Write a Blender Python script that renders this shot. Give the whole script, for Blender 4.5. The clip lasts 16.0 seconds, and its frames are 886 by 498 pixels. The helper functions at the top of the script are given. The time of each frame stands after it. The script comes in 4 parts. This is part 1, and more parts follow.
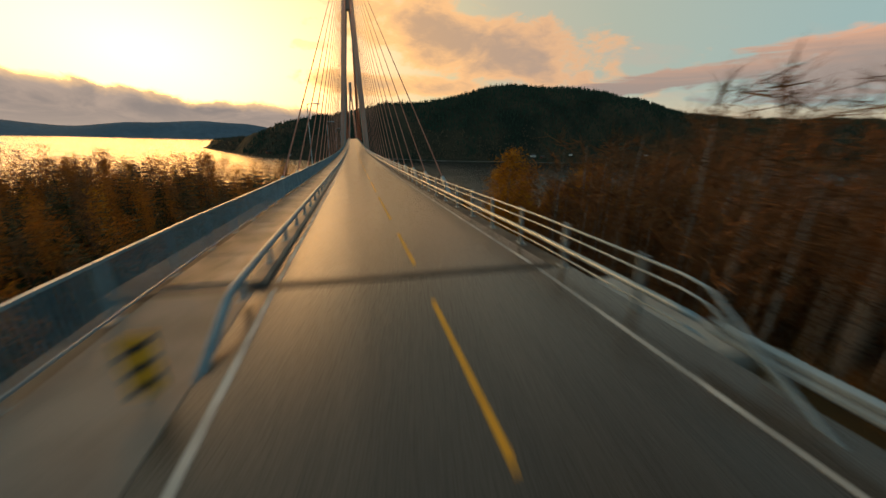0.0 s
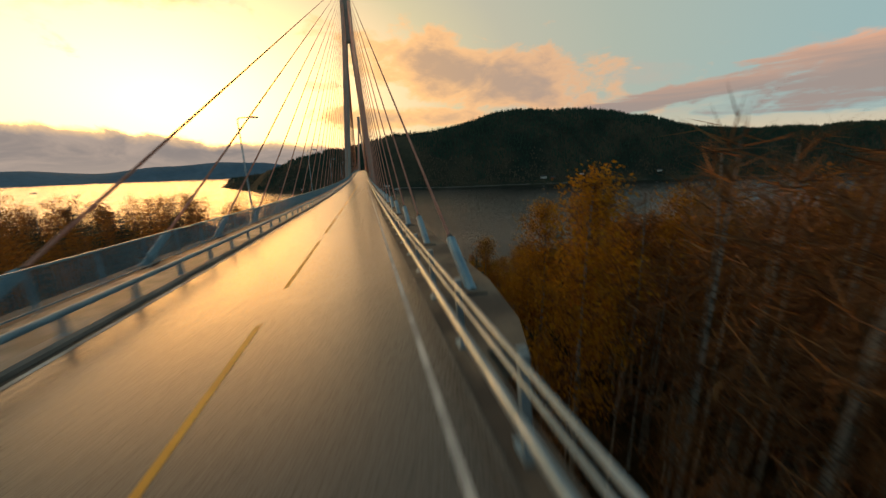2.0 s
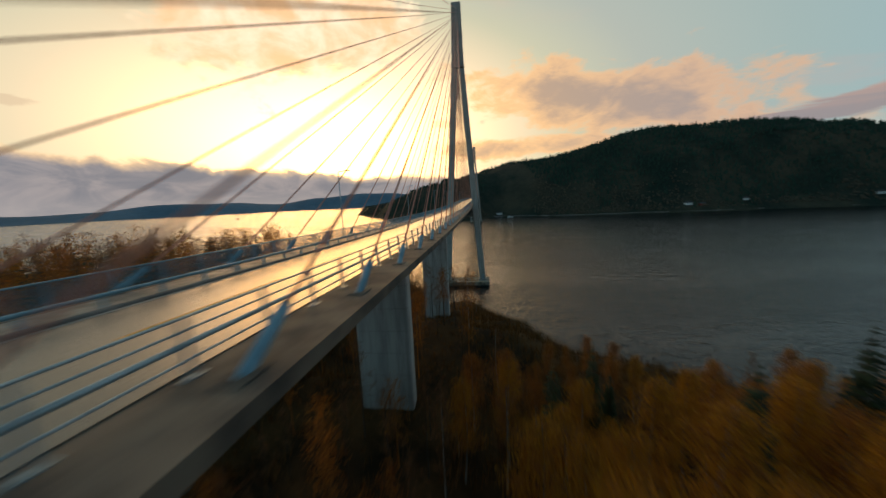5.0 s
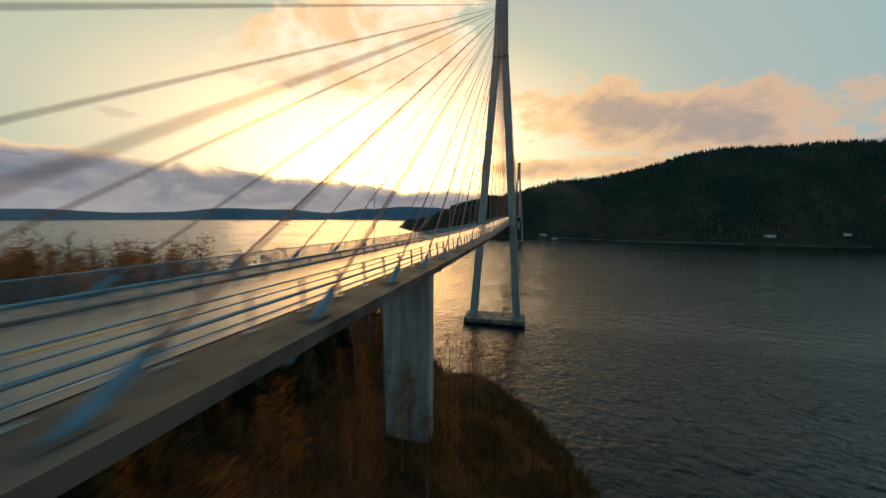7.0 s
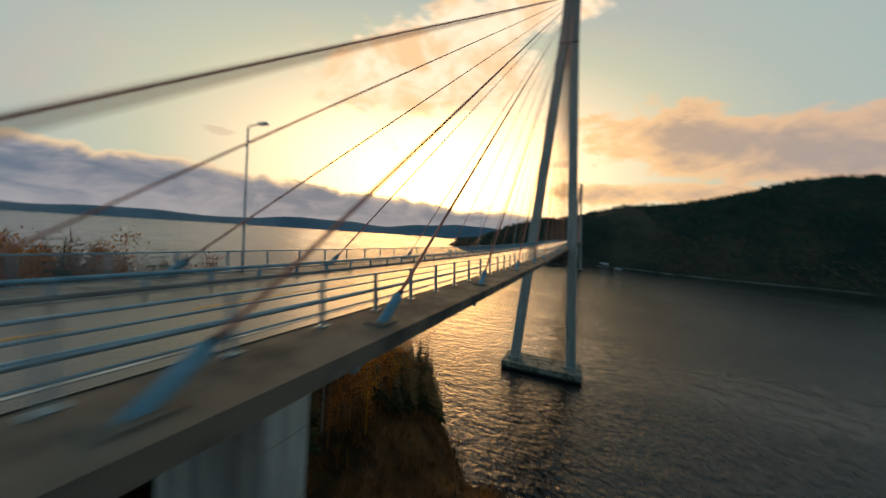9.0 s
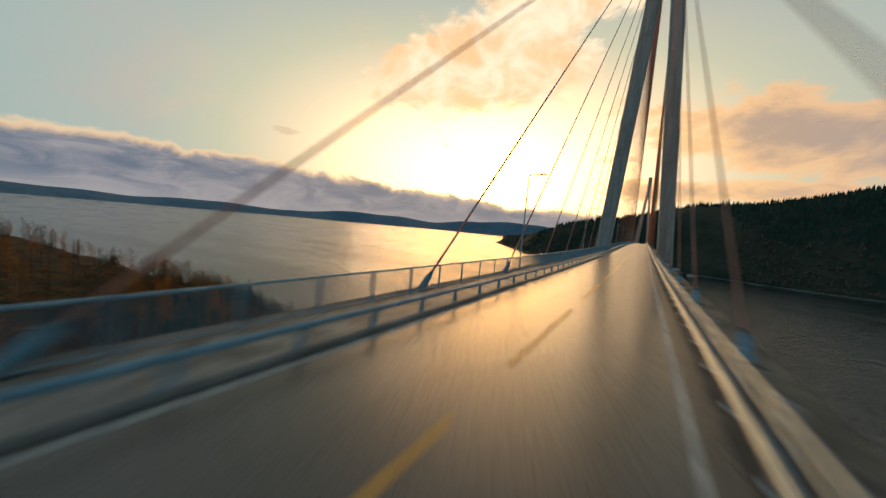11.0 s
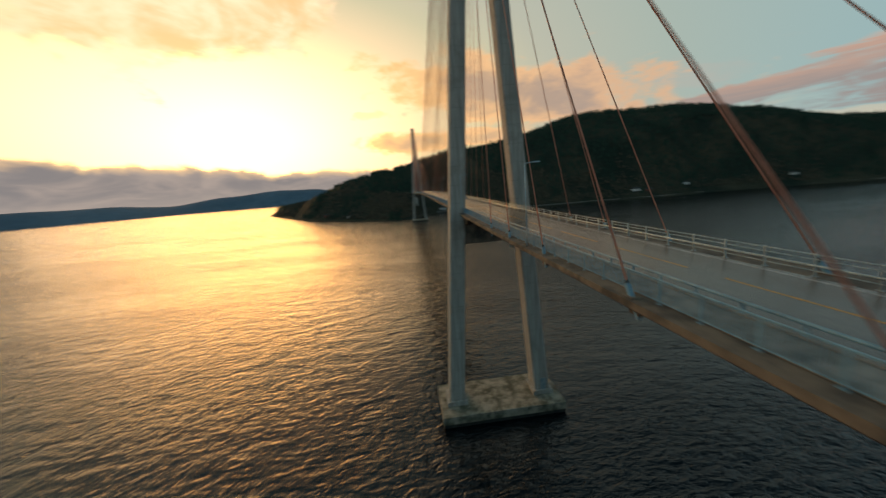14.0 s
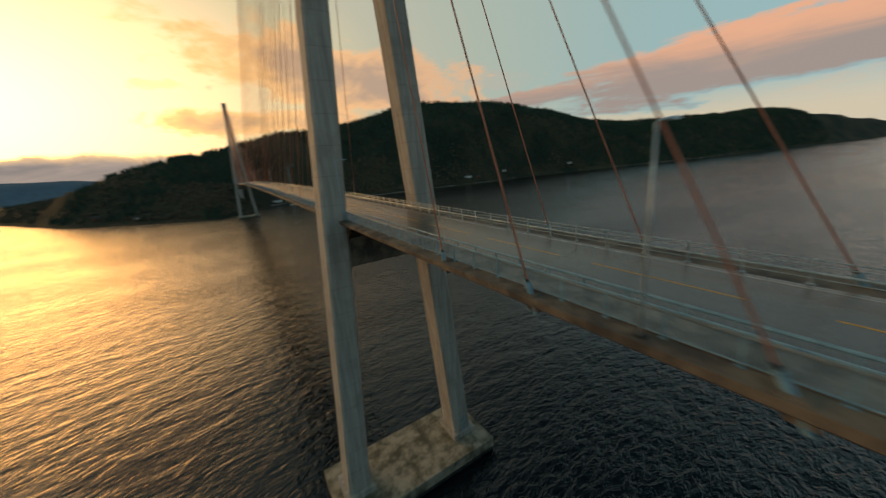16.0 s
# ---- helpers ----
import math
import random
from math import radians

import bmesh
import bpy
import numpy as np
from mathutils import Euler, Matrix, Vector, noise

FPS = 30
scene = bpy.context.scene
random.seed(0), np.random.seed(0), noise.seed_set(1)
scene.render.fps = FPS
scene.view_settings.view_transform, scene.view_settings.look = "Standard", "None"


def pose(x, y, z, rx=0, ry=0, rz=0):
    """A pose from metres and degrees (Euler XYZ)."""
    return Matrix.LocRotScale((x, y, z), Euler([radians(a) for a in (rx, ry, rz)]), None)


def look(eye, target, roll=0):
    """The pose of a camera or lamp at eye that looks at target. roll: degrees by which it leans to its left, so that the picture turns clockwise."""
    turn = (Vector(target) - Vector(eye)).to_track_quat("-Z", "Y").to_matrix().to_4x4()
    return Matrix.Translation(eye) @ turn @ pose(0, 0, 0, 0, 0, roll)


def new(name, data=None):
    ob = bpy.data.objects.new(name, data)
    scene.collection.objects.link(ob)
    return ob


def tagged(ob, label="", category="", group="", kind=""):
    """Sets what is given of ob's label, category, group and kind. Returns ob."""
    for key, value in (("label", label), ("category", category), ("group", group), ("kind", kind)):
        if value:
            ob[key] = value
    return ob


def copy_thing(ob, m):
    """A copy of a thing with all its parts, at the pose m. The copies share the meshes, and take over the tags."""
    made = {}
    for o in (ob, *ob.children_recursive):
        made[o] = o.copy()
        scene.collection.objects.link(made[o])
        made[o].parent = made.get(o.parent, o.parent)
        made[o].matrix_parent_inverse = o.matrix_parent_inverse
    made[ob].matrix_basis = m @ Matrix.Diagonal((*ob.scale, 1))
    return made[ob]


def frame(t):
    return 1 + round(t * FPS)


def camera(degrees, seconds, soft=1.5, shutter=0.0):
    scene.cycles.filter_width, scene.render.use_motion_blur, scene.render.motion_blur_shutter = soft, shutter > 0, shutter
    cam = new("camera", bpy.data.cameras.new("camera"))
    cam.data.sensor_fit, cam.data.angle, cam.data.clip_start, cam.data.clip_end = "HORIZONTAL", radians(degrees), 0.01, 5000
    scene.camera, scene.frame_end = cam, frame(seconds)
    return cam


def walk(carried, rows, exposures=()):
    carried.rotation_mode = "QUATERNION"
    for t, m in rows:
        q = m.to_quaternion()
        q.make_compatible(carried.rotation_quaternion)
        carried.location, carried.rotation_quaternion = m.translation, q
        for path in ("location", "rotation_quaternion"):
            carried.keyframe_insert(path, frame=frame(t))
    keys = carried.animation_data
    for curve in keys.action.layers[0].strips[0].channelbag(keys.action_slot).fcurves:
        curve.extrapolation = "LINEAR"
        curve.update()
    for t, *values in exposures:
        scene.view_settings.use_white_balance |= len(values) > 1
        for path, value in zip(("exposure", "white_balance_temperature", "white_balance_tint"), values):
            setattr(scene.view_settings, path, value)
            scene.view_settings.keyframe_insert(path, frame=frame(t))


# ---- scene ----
LENS = 106.7
# seconds, place, then degrees: turn to the left, tilt up, roll
PATH = (
    (0.0, -1.51, -242.63, 54.53, -15.13, -18.30, 1.61),
    (0.5, -0.41, -237.28, 54.45, -14.00, -17.53, 1.20),
    (1.0, 0.47, -233.63, 54.17, -13.52, -16.31, 0.17),
    (1.5, 1.71, -230.24, 53.97, -12.89, -15.19, -1.70),
    (2.0, 2.73, -226.88, 54.05, -12.72, -13.96, -1.71),
    (2.5, 4.08, -223.50, 54.37, -11.11, -12.88, -1.75),
    (3.0, 5.69, -220.12, 54.58, -7.37, -12.01, -2.70),
    (3.5, 7.13, -216.76, 54.52, -2.93, -10.98, -3.34),
    (4.0, 8.75, -213.23, 54.50, 1.06, -10.17, -2.83),
    (4.5, 9.83, -209.41, 54.06, 4.19, -9.36, -2.89),
    (7.0, 13.05, -165.21, 53.14, 13.76, -5.70, 0.38),
    (7.5, 12.92, -157.70, 52.84, 14.91, -4.74, 0.40),
    (8.0, 12.53, -150.42, 52.38, 16.41, -3.51, 0.48),
    (8.5, 11.96, -143.76, 51.99, 18.87, -2.95, 1.42),
    (9.0, 11.16, -136.86, 51.96, 22.85, -2.74, 3.95),
    (9.5, 10.01, -130.42, 51.95, 28.20, -3.09, 7.62),
    (12.0, -4.35, -92.11, 52.51, 31.79, -5.85, 4.04),
    (12.5, -7.71, -88.21, 53.37, 23.75, -7.78, 0.16),
    (13.0, -11.18, -84.38, 53.73, 14.22, -8.23, -2.71),
    (13.5, -15.16, -80.39, 54.71, 3.99, -9.18, -4.21),
    (14.0, -18.17, -75.08, 55.60, -5.25, -10.45, -4.57),
    (14.5, -19.26, -68.71, 56.29, -12.44, -11.59, -5.16),
    (15.0, -19.91, -61.91, 56.41, -19.18, -12.66, -5.25),
    (15.5, -19.86, -55.30, 56.58, -25.61, -13.74, -4.69),
    (16.0, -19.34, -49.03, 56.53, -31.79, -14.62, -4.78),
)


def aimed(x, y, z, turn, tilt, roll):
    a, b = radians(turn), radians(tilt)
    way = Vector((-math.sin(a) * math.cos(b), math.cos(a) * math.cos(b), math.sin(b)))
    return look(Vector((x, y, z)), Vector((x, y, z)) + way, roll)


cam = camera(LENS, 16.0, soft=1.4, shutter=1.0)
walk(cam, [(t, aimed(*row)) for t, *row in PATH], [(0.0, 0.15, 8500, 19), (2.5, 0.13, 7950, 17), (4.5, 0.10, 6950, 15), (7.0, 0.10, 6500, 12), (9.5, 0.10, 6650, 13), (12.5, 0.10, 7000, 15), (14.5, 0.11, 7800, 16), (16.0, 0.12, 8200, 17)])

# ---- light: a low sun behind thin cloud, down the fjord ----
SUN_TURN, SUN_TILT = 22.0, 9.0          # degrees left of the bridge's axis, degrees up
sun_way = Vector((-math.sin(radians(SUN_TURN)) * math.cos(radians(SUN_TILT)),
                  math.cos(radians(SUN_TURN)) * math.cos(radians(SUN_TILT)), math.sin(radians(SUN_TILT))))
sun = new("sun", bpy.data.lights.new("sun", "SUN"))
sun.data.energy, sun.data.angle, sun.data.color = 0.6, radians(50), (1.0, 0.68, 0.38)
sun.matrix_world = look(sun_way * 100, (0, 0, 0))


class Nodes:
    """Short hand for node trees."""

    def __init__(self, tree):
        self.t = tree
        tree.nodes.clear()

    def n(self, kind, ins=None, **props):
        node = self.t.nodes.new(kind)
        for k, val in props.items():
            if k == "operation":
                node.operation = val
            elif k == "blend_type":
                node.data_type, node.blend_type = "RGBA", val
            elif k == "data_type":
                node.data_type = val
            elif k == "sky_type":
                node.sky_type = val
        for k, val in (ins or {}).items():
            self.put(node.inputs[k], val)
        return node

    def put(self, sock, val):
        if isinstance(val, bpy.types.NodeSocket):
            self.t.links.new(val, sock)
        elif isinstance(val, tuple) and sock.type == "RGBA" and len(val) == 3:
            sock.default_value = (*val, 1)
        else:
            sock.default_value = val

    def math(self, op, a, b=0.0, c=0.0):
        node = self.t.nodes.new("ShaderNodeMath")
        node.operation = op
        for k, val in enumerate((a, b, c)):
            self.put(node.inputs[k], val)
        return node.outputs[0]

    def noise(self, vec, scale, detail=4.0, rough=0.55, distort=0.0, dims="3D"):
        node = self.t.nodes.new("ShaderNodeTexNoise")
        node.noise_dimensions = dims
        if vec is not None:
            self.put(node.inputs["Vector"], vec)
        node.inputs["Scale"].default_value = scale
        node.inputs["Detail"].default_value = detail
        node.inputs["Roughness"].default_value = rough
        node.inputs["Distortion"].default_value = distort
        return node.outputs["Fac"]

    def ramp(self, fac, *stops):
        node = self.t.nodes.new("ShaderNodeValToRGB")
        self.put(node.inputs["Fac"], fac)
        e = node.color_ramp.elements
        while len(e) < len(stops):
            e.new(0.5)
        for el, (p, col) in zip(e, stops):
            el.position = p
            el.color = (col, col, col, 1) if isinstance(col, (int, float)) else (*col, 1)
        return node.outputs["Color"]

    def span(self, x, a, b, lo=0.0, hi=1.0, smooth=True):
        node = self.t.nodes.new("ShaderNodeMapRange")
        node.interpolation_type = "SMOOTHSTEP" if smooth else "LINEAR"
        for k, val in zip(("Value", "From Min", "From Max", "To Min", "To Max"), (x, a, b, lo, hi)):
            self.put(node.inputs[k], val)
        return node.outputs[0]

    def mix(self, fac, a, b, how="MIX"):
        node = self.t.nodes.new("ShaderNodeMix")
        node.data_type, node.blend_type = "RGBA", how
        self.put(node.inputs[0], fac)
        self.put(node.inputs[6], a)
        self.put(node.inputs[7], b)
        return node.outputs[2]

    def scaled(self, vec, sx, sy, sz):
        node = self.t.nodes.new("ShaderNodeMapping")
        self.put(node.inputs["Vector"], vec)
        node.inputs["Scale"].default_value = (sx, sy, sz)
        return node.outputs[0]


world = bpy.data.worlds.new("evening_sky")
world.use_nodes = True
scene.world = world
w = Nodes(world.node_tree)
sky = w.n("ShaderNodeTexSky", sky_type="NISHITA")
sky.sun_disc, sky.sun_elevation, sky.sun_rotation = False, radians(SUN_TILT), radians(-SUN_TURN)
sky.air_density, sky.dust_density, sky.ozone_density = 1.2, 2.5, 1.0
way = w.n("ShaderNodeTexCoord").outputs["Generated"]
sep = w.n("ShaderNodeSeparateXYZ", {0: way})
up = sep.outputs["Z"]
flat = w.math("MAXIMUM", w.math("ADD", up, 0.10), 0.03)
dome = w.n("ShaderNodeCombineXYZ", {0: w.math("DIVIDE", sep.outputs["X"], flat), 1: w.math("DIVIDE", sep.outputs["Y"], flat), 2: 0.3}).outputs[0]
dot = w.n("ShaderNodeVectorMath", {0: way, 1: tuple(sun_way)}, operation="DOT_PRODUCT").outputs["Value"]
turn = w.math("ARCTAN2", sep.outputs["X"], sep.outputs["Y"])
level = w.math("SQRT", w.math("MAXIMUM", w.math("SUBTRACT", 1.0, w.math("MULTIPLY", up, up)), 0.0))
wide = w.math("MULTIPLY", w.math("MULTIPLY", w.math("ADD", turn, radians(SUN_TURN + 3)), 0.77), level)
tall = w.math("MULTIPLY", w.math("SUBTRACT", w.math("ARCSINE", up), radians(SUN_TILT)), 1.5)
away = w.math("DIVIDE", w.math("SQRT", w.math("ADD", w.math("MULTIPLY", wide, wide), w.math("MULTIPLY", tall, tall))), math.pi)
glow = w.ramp(away, (0.0, (9.5, 4.6, 1.30)), (0.045, (7.4, 3.7, 1.05)), (0.08, (3.1, 1.85, 0.80)), (0.108, (1.42, 1.04, 0.62)), (0.135, (0.96, 0.80, 0.52)), (0.17, (0.62, 0.63, 0.45)),
              (0.21, (0.46, 0.52, 0.46)), (0.27, (0.36, 0.49, 0.48)), (0.36, (0.27, 0.48, 0.56)), (0.52, (0.23, 0.52, 0.68)), (0.70, (0.20, 0.44, 0.58)), (0.90, (0.03, 0.05, 0.07)))
base = w.mix(1.0, sky.outputs[0], (0.05, 0.055, 0.06), "MULTIPLY")
clear = w.mix(0.88, base, glow)
plate = w.n("ShaderNodeCombineXYZ", {0: turn, 1: w.math("MULTIPLY", up, 1.7), 2: 0.0}).outputs[0]
near = w.span(away, 0.26, 0.08)
veil = w.noise(w.scaled(dome, 0.62, 0.95, 1.0), 1.0, 8, 0.60, 0.5)
wisp = w.noise(w.scaled(dome, 1.4, 3.2, 1.0), 1.0, 6, 0.62, 0.9)
puff = w.noise(plate, 7.0, 7, 0.58, 0.35)
billow = w.noise(plate, 4.2, 7, 0.55, 0.5)
lump = w.noise(w.scaled(plate, 1.0, 1.5, 1.0), 15.0, 6, 0.6, 0.6)
streak = w.noise(w.scaled(plate, 1.0, 4.5, 1.0), 3.2, 6, 0.6, 0.5)


def clump(t0, u0, wt, wu, lean=0.0):
    """A soft mass about a direction, leaning with the turn."""
    a = w.math("DIVIDE", w.math("SUBTRACT", turn, t0), wt)
    b = w.math("DIVIDE", w.math("SUBTRACT", w.math("SUBTRACT", up, u0), w.math("MULTIPLY", w.math("SUBTRACT", turn, t0), lean)), wu)
    r = w.math("ADD", w.math("MULTIPLY", a, a), w.math("MULTIPLY", b, b))
    return w.math("EXPONENT", w.math("MULTIPLY", r, -1.0))


def ragged(mass, tex, amount):
    return w.math("ADD", mass, w.math("MULTIPLY", w.math("SUBTRACT", tex, 0.5), amount))


# thin high veil everywhere, gold towards the sun and rose away from it
thick = w.math("ADD", veil, w.math("MULTIPLY", w.math("SUBTRACT", wisp, 0.5), 0.30))
veil_col = w.mix(near, (0.43, 0.41, 0.40), (1.02, 0.72, 0.38))
out = w.mix(w.math("MULTIPLY", w.span(thick, 0.52, 0.70), w.span(away, 0.07, 0.16, 0.0, 0.45)), clear, veil_col)
# the lit heap of cloud above the sun
heap = ragged(w.math("MAXIMUM", clump(-0.50, 0.42, 0.36, 0.13, 0.12), w.math("MULTIPLY", clump(-0.25, 0.55, 0.36, 0.10, 0.15), 0.8)), billow, 1.5)
heap = ragged(heap, lump, 0.5)
heap_col = w.mix(w.span(puff, 0.36, 0.62), (1.02, 0.62, 0.32), (1.10, 0.92, 0.66))
out = w.mix(w.math("MULTIPLY", w.span(heap, 0.38, 0.62), 0.9), out, heap_col)
# the tan mass beside the pylon, gold where it is thin
mass = ragged(w.math("MAXIMUM", clump(0.34, 0.235, 0.40, 0.095, -0.17), w.math("MULTIPLY", clump(0.10, 0.135, 0.30, 0.035), 0.9)), puff, 1.35)
mass = ragged(mass, lump, 0.55)
mass_col = w.mix(w.span(mass, 0.48, 1.05), w.mix(near, (0.66, 0.44, 0.29), (1.10, 0.66, 0.28)), w.mix(near, (0.36, 0.30, 0.28), (0.54, 0.36, 0.23)))
out = w.mix(w.math("MULTIPLY", w.span(mass, 0.34, 0.60), 0.9), out, mass_col)
# the rose streak low to the right of it
rose = ragged(w.math("MAXIMUM", clump(1.30, 0.165, 0.46, 0.075, 0.06), w.math("MULTIPLY", clump(0.80, 0.145, 0.34, 0.028, 0.08), 0.95)), streak, 1.2)
rose = ragged(rose, lump, 0.5)
rose_col = w.mix(w.span(w.math("SUBTRACT", up, w.math("MULTIPLY", w.math("SUBTRACT", streak, 0.5), 0.10)), 0.145, 0.215), (0.29, 0.265, 0.275), (0.70, 0.40, 0.28))
out = w.mix(w.math("MULTIPLY", w.span(rose, 0.40, 0.62), 0.92), out, rose_col)
warm_low = w.math("MULTIPLY", w.span(up, 0.15, 0.04), w.span(turn, 0.2, 0.7))
out = w.mix(w.math("MULTIPLY", w.math("MULTIPLY", warm_low, w.span(rose, 0.5, 0.3)), 0.5), out, (0.80, 0.60, 0.36))
# small dark wisps
out = w.mix(w.math("MULTIPLY", w.span(ragged(w.math("MAXIMUM", clump(-0.07, 0.21, 0.09, 0.018), clump(-1.0, 0.21, 0.07, 0.014)), lump, 2.2), 0.55, 0.95), 0.4), out, (0.58, 0.42, 0.28))
# the low bank of cloud over the far shore
edge = w.noise(w.n("ShaderNodeCombineXYZ", {0: turn, 1: w.math("MULTIPLY", up, 1.2), 2: 0.0}).outputs[0], 8.0, 7, 0.60, 0.4)
height = w.math("ADD", w.span(turn, 0.05, -1.2, 0.066, 0.135), w.math("MULTIPLY", w.math("SUBTRACT", edge, 0.5), 0.085))
depth = w.math("SUBTRACT", height, up)
bank = w.span(depth, 0.0, 0.014)
body = w.noise(w.n("ShaderNodeCombineXYZ", {0: turn, 1: w.math("MULTIPLY", up, 2.6), 2: 4.0}).outputs[0], 7.0, 6, 0.6, 0.9)
bank_body = w.mix(w.span(body, 0.34, 0.70), (0.125, 0.170, 0.23), (0.31, 0.31, 0.335))
bank_body = w.mix(w.span(up, 0.055, 0.0, 0.0, 0.55), bank_body, (0.36, 0.36, 0.37))
bank_body = w.mix(w.math("MULTIPLY", near, 0.20), bank_body, (0.60, 0.44, 0.30))
bank_col = w.mix(w.span(depth, 0.0, 0.030), (1.0, 0.70, 0.38), bank_body)
out = w.mix(w.math("MULTIPLY", bank, w.span(turn, 0.22, -0.1)), out, bank_col)
# the sky dims overhead, and more so away from the sunset
out = w.mix(1.0, out, w.ramp(w.math("MULTIPLY", w.span(up, 0.44, 0.72), w.span(turn, 0.40, 1.0)), (0.0, 1.0), (1.0, (0.10, 0.16, 0.20))), "MULTIPLY")
out = w.mix(1.0, out, w.ramp(w.math("MULTIPLY", w.span(up, 0.60, 0.90), w.span(away, 0.20, 0.34)), (0.0, 1.0), (1.0, 0.55)), "MULTIPLY")
bg = w.n("ShaderNodeBackground", {"Color": out, "Strength": 1.0})
w.t.links.new(bg.outputs[0], w.n("ShaderNodeOutputWorld").inputs[0])


# ---- materials ----
def material(name, rough=0.7, metal=0.0):
    m = bpy.data.materials.new(name)
    m.use_nodes = True
    k = Nodes(m.node_tree)
    b = k.n("ShaderNodeBsdfPrincipled", {"Roughness": rough, "Metallic": metal})
    k.t.links.new(b.outputs[0], k.n("ShaderNodeOutputMaterial").inputs[0])
    pos = k.n("ShaderNodeNewGeometry").outputs["Position"]
    return m, k, b, pos


def bumped(k, b, height, strength, distance):
    bump = k.n("ShaderNodeBump", {"Height": height, "Strength": strength, "Distance": distance})
    k.put(b.inputs["Normal"], bump.outputs[0])


def two_tone(name, dark, light, scale, rough=0.8, metal=0.0, grain=30.0, bump=0.2, bump_size=0.01, stretch=(1, 1, 1)):
    m, k, b, pos = material(name, rough, metal)
    v = k.scaled(pos, *stretch)
    big = k.noise(v, scale, 5, 0.6)
    fine = k.noise(v, grain, 4, 0.6)
    col = k.mix(k.span(big, 0.35, 0.65), dark, light)
    col = k.mix(0.35, col, k.ramp(fine, (0.3, 0.35), (0.7, 1.0)), "MULTIPLY")
    k.put(b.inputs["Base Color"], col)
    k.put(b.inputs["Roughness"], k.span(fine, 0.3, 0.7, max(rough - 0.1, 0.03), min(rough + 0.1, 1.0)))
    bumped(k, b, fine, bump, bump_size)
    return m




def pylon_concrete():
    m, k, b, pos = material("weathered_concrete", 0.82)
    z = k.n("ShaderNodeSeparateXYZ", {0: pos}).outputs["Z"]
    lift = k.span(k.math("PINGPONG", z, 2.0), 0.0, 0.06)
    streak = k.noise(k.scaled(pos, 1.0, 1.0, 0.06), 1.4, 5, 0.62)
    patch = k.noise(pos, 0.25, 4, 0.6)
    fine = k.noise(pos, 9.0, 4, 0.6)
    col = k.mix(k.span(streak, 0.3, 0.7), (0.42, 0.40, 0.36), (0.26, 0.245, 0.22))
    col = k.mix(k.math("MULTIPLY", k.span(patch, 0.5, 0.7), 0.5), col, (0.22, 0.20, 0.17))
    col = k.mix(0.3, col, k.ramp(fine, (0.3, 0.5), (0.7, 1.0)), "MULTIPLY")
    col = k.mix(lift, k.mix(1.0, col, (0.62, 0.62, 0.62), "MULTIPLY"), col)
    k.put(b.inputs["Base Color"], col)
    bumped(k, b, k.math("ADD", k.math("MULTIPLY", lift, 0.6), fine), 0.3, 0.03)
    return m


CONCRETE = pylon_concrete()
EDGE = two_tone("stained_concrete", (0.045, 0.040, 0.035), (0.17, 0.135, 0.10), 0.5, 0.85, grain=7, bump_size=0.02)
ASPHALT = two_tone("worn_asphalt", (0.062, 0.052, 0.043), (0.112, 0.092, 0.074), 0.25, 0.30, grain=60, bump=0.12, bump_size=0.004, stretch=(1, 0.12, 1))
SLABS = two_tone("footway_slabs", (0.075, 0.065, 0.055), (0.30, 0.27, 0.235), 0.9, 0.5, grain=25, bump_size=0.006)
k = SLABS.node_tree
tint = k.nodes.new("ShaderNodeMix")
tint.data_type, tint.blend_type = "RGBA", "MULTIPLY"
tint.inputs[0].default_value = 1.0
bsdf = [n for n in k.nodes if n.type == "BSDF_PRINCIPLED"][0]
k.links.new(bsdf.inputs["Base Color"].links[0].from_socket, tint.inputs[6])
shade_of = k.nodes.new("ShaderNodeMapRange")
shade_of.inputs[3].default_value = 0.55
k.links.new(k.nodes.new("ShaderNodeObjectInfo").outputs["Random"], shade_of.inputs[0])
k.links.new(shade_of.outputs[0], tint.inputs[7])
k.links.new(tint.outputs[2], bsdf.inputs["Base Color"])
WALKWAY = two_tone("walkway_concrete", (0.13, 0.12, 0.11), (0.24, 0.22, 0.20), 0.6, 0.6, grain=25, bump_size=0.006)
YELLOW = two_tone("yellow_road_paint", (0.66, 0.29, 0.015), (0.82, 0.38, 0.02), 2.0, 0.6, grain=50, bump_size=0.002)
WHITE = two_tone("worn_white_road_paint", (0.30, 0.30, 0.29), (0.62, 0.61, 0.58), 1.2, 0.6, grain=40, bump_size=0.002)
GALV = two_tone("galvanised_steel", (0.24, 0.33, 0.375), (0.36, 0.45, 0.495), 1.5, 0.38, 0.5, grain=20, bump=0.05, bump_size=0.002)
BLUE = two_tone("blue_grey_paint", (0.10, 0.22, 0.29), (0.17, 0.33, 0.41), 1.5, 0.45, grain=25, bump=0.05, bump_size=0.002)
RED = two_tone("red_cable_sheath", (0.58, 0.20, 0.13), (0.70, 0.28, 0.19), 0.5, 0.5, grain=30, bump=0.03, bump_size=0.002)


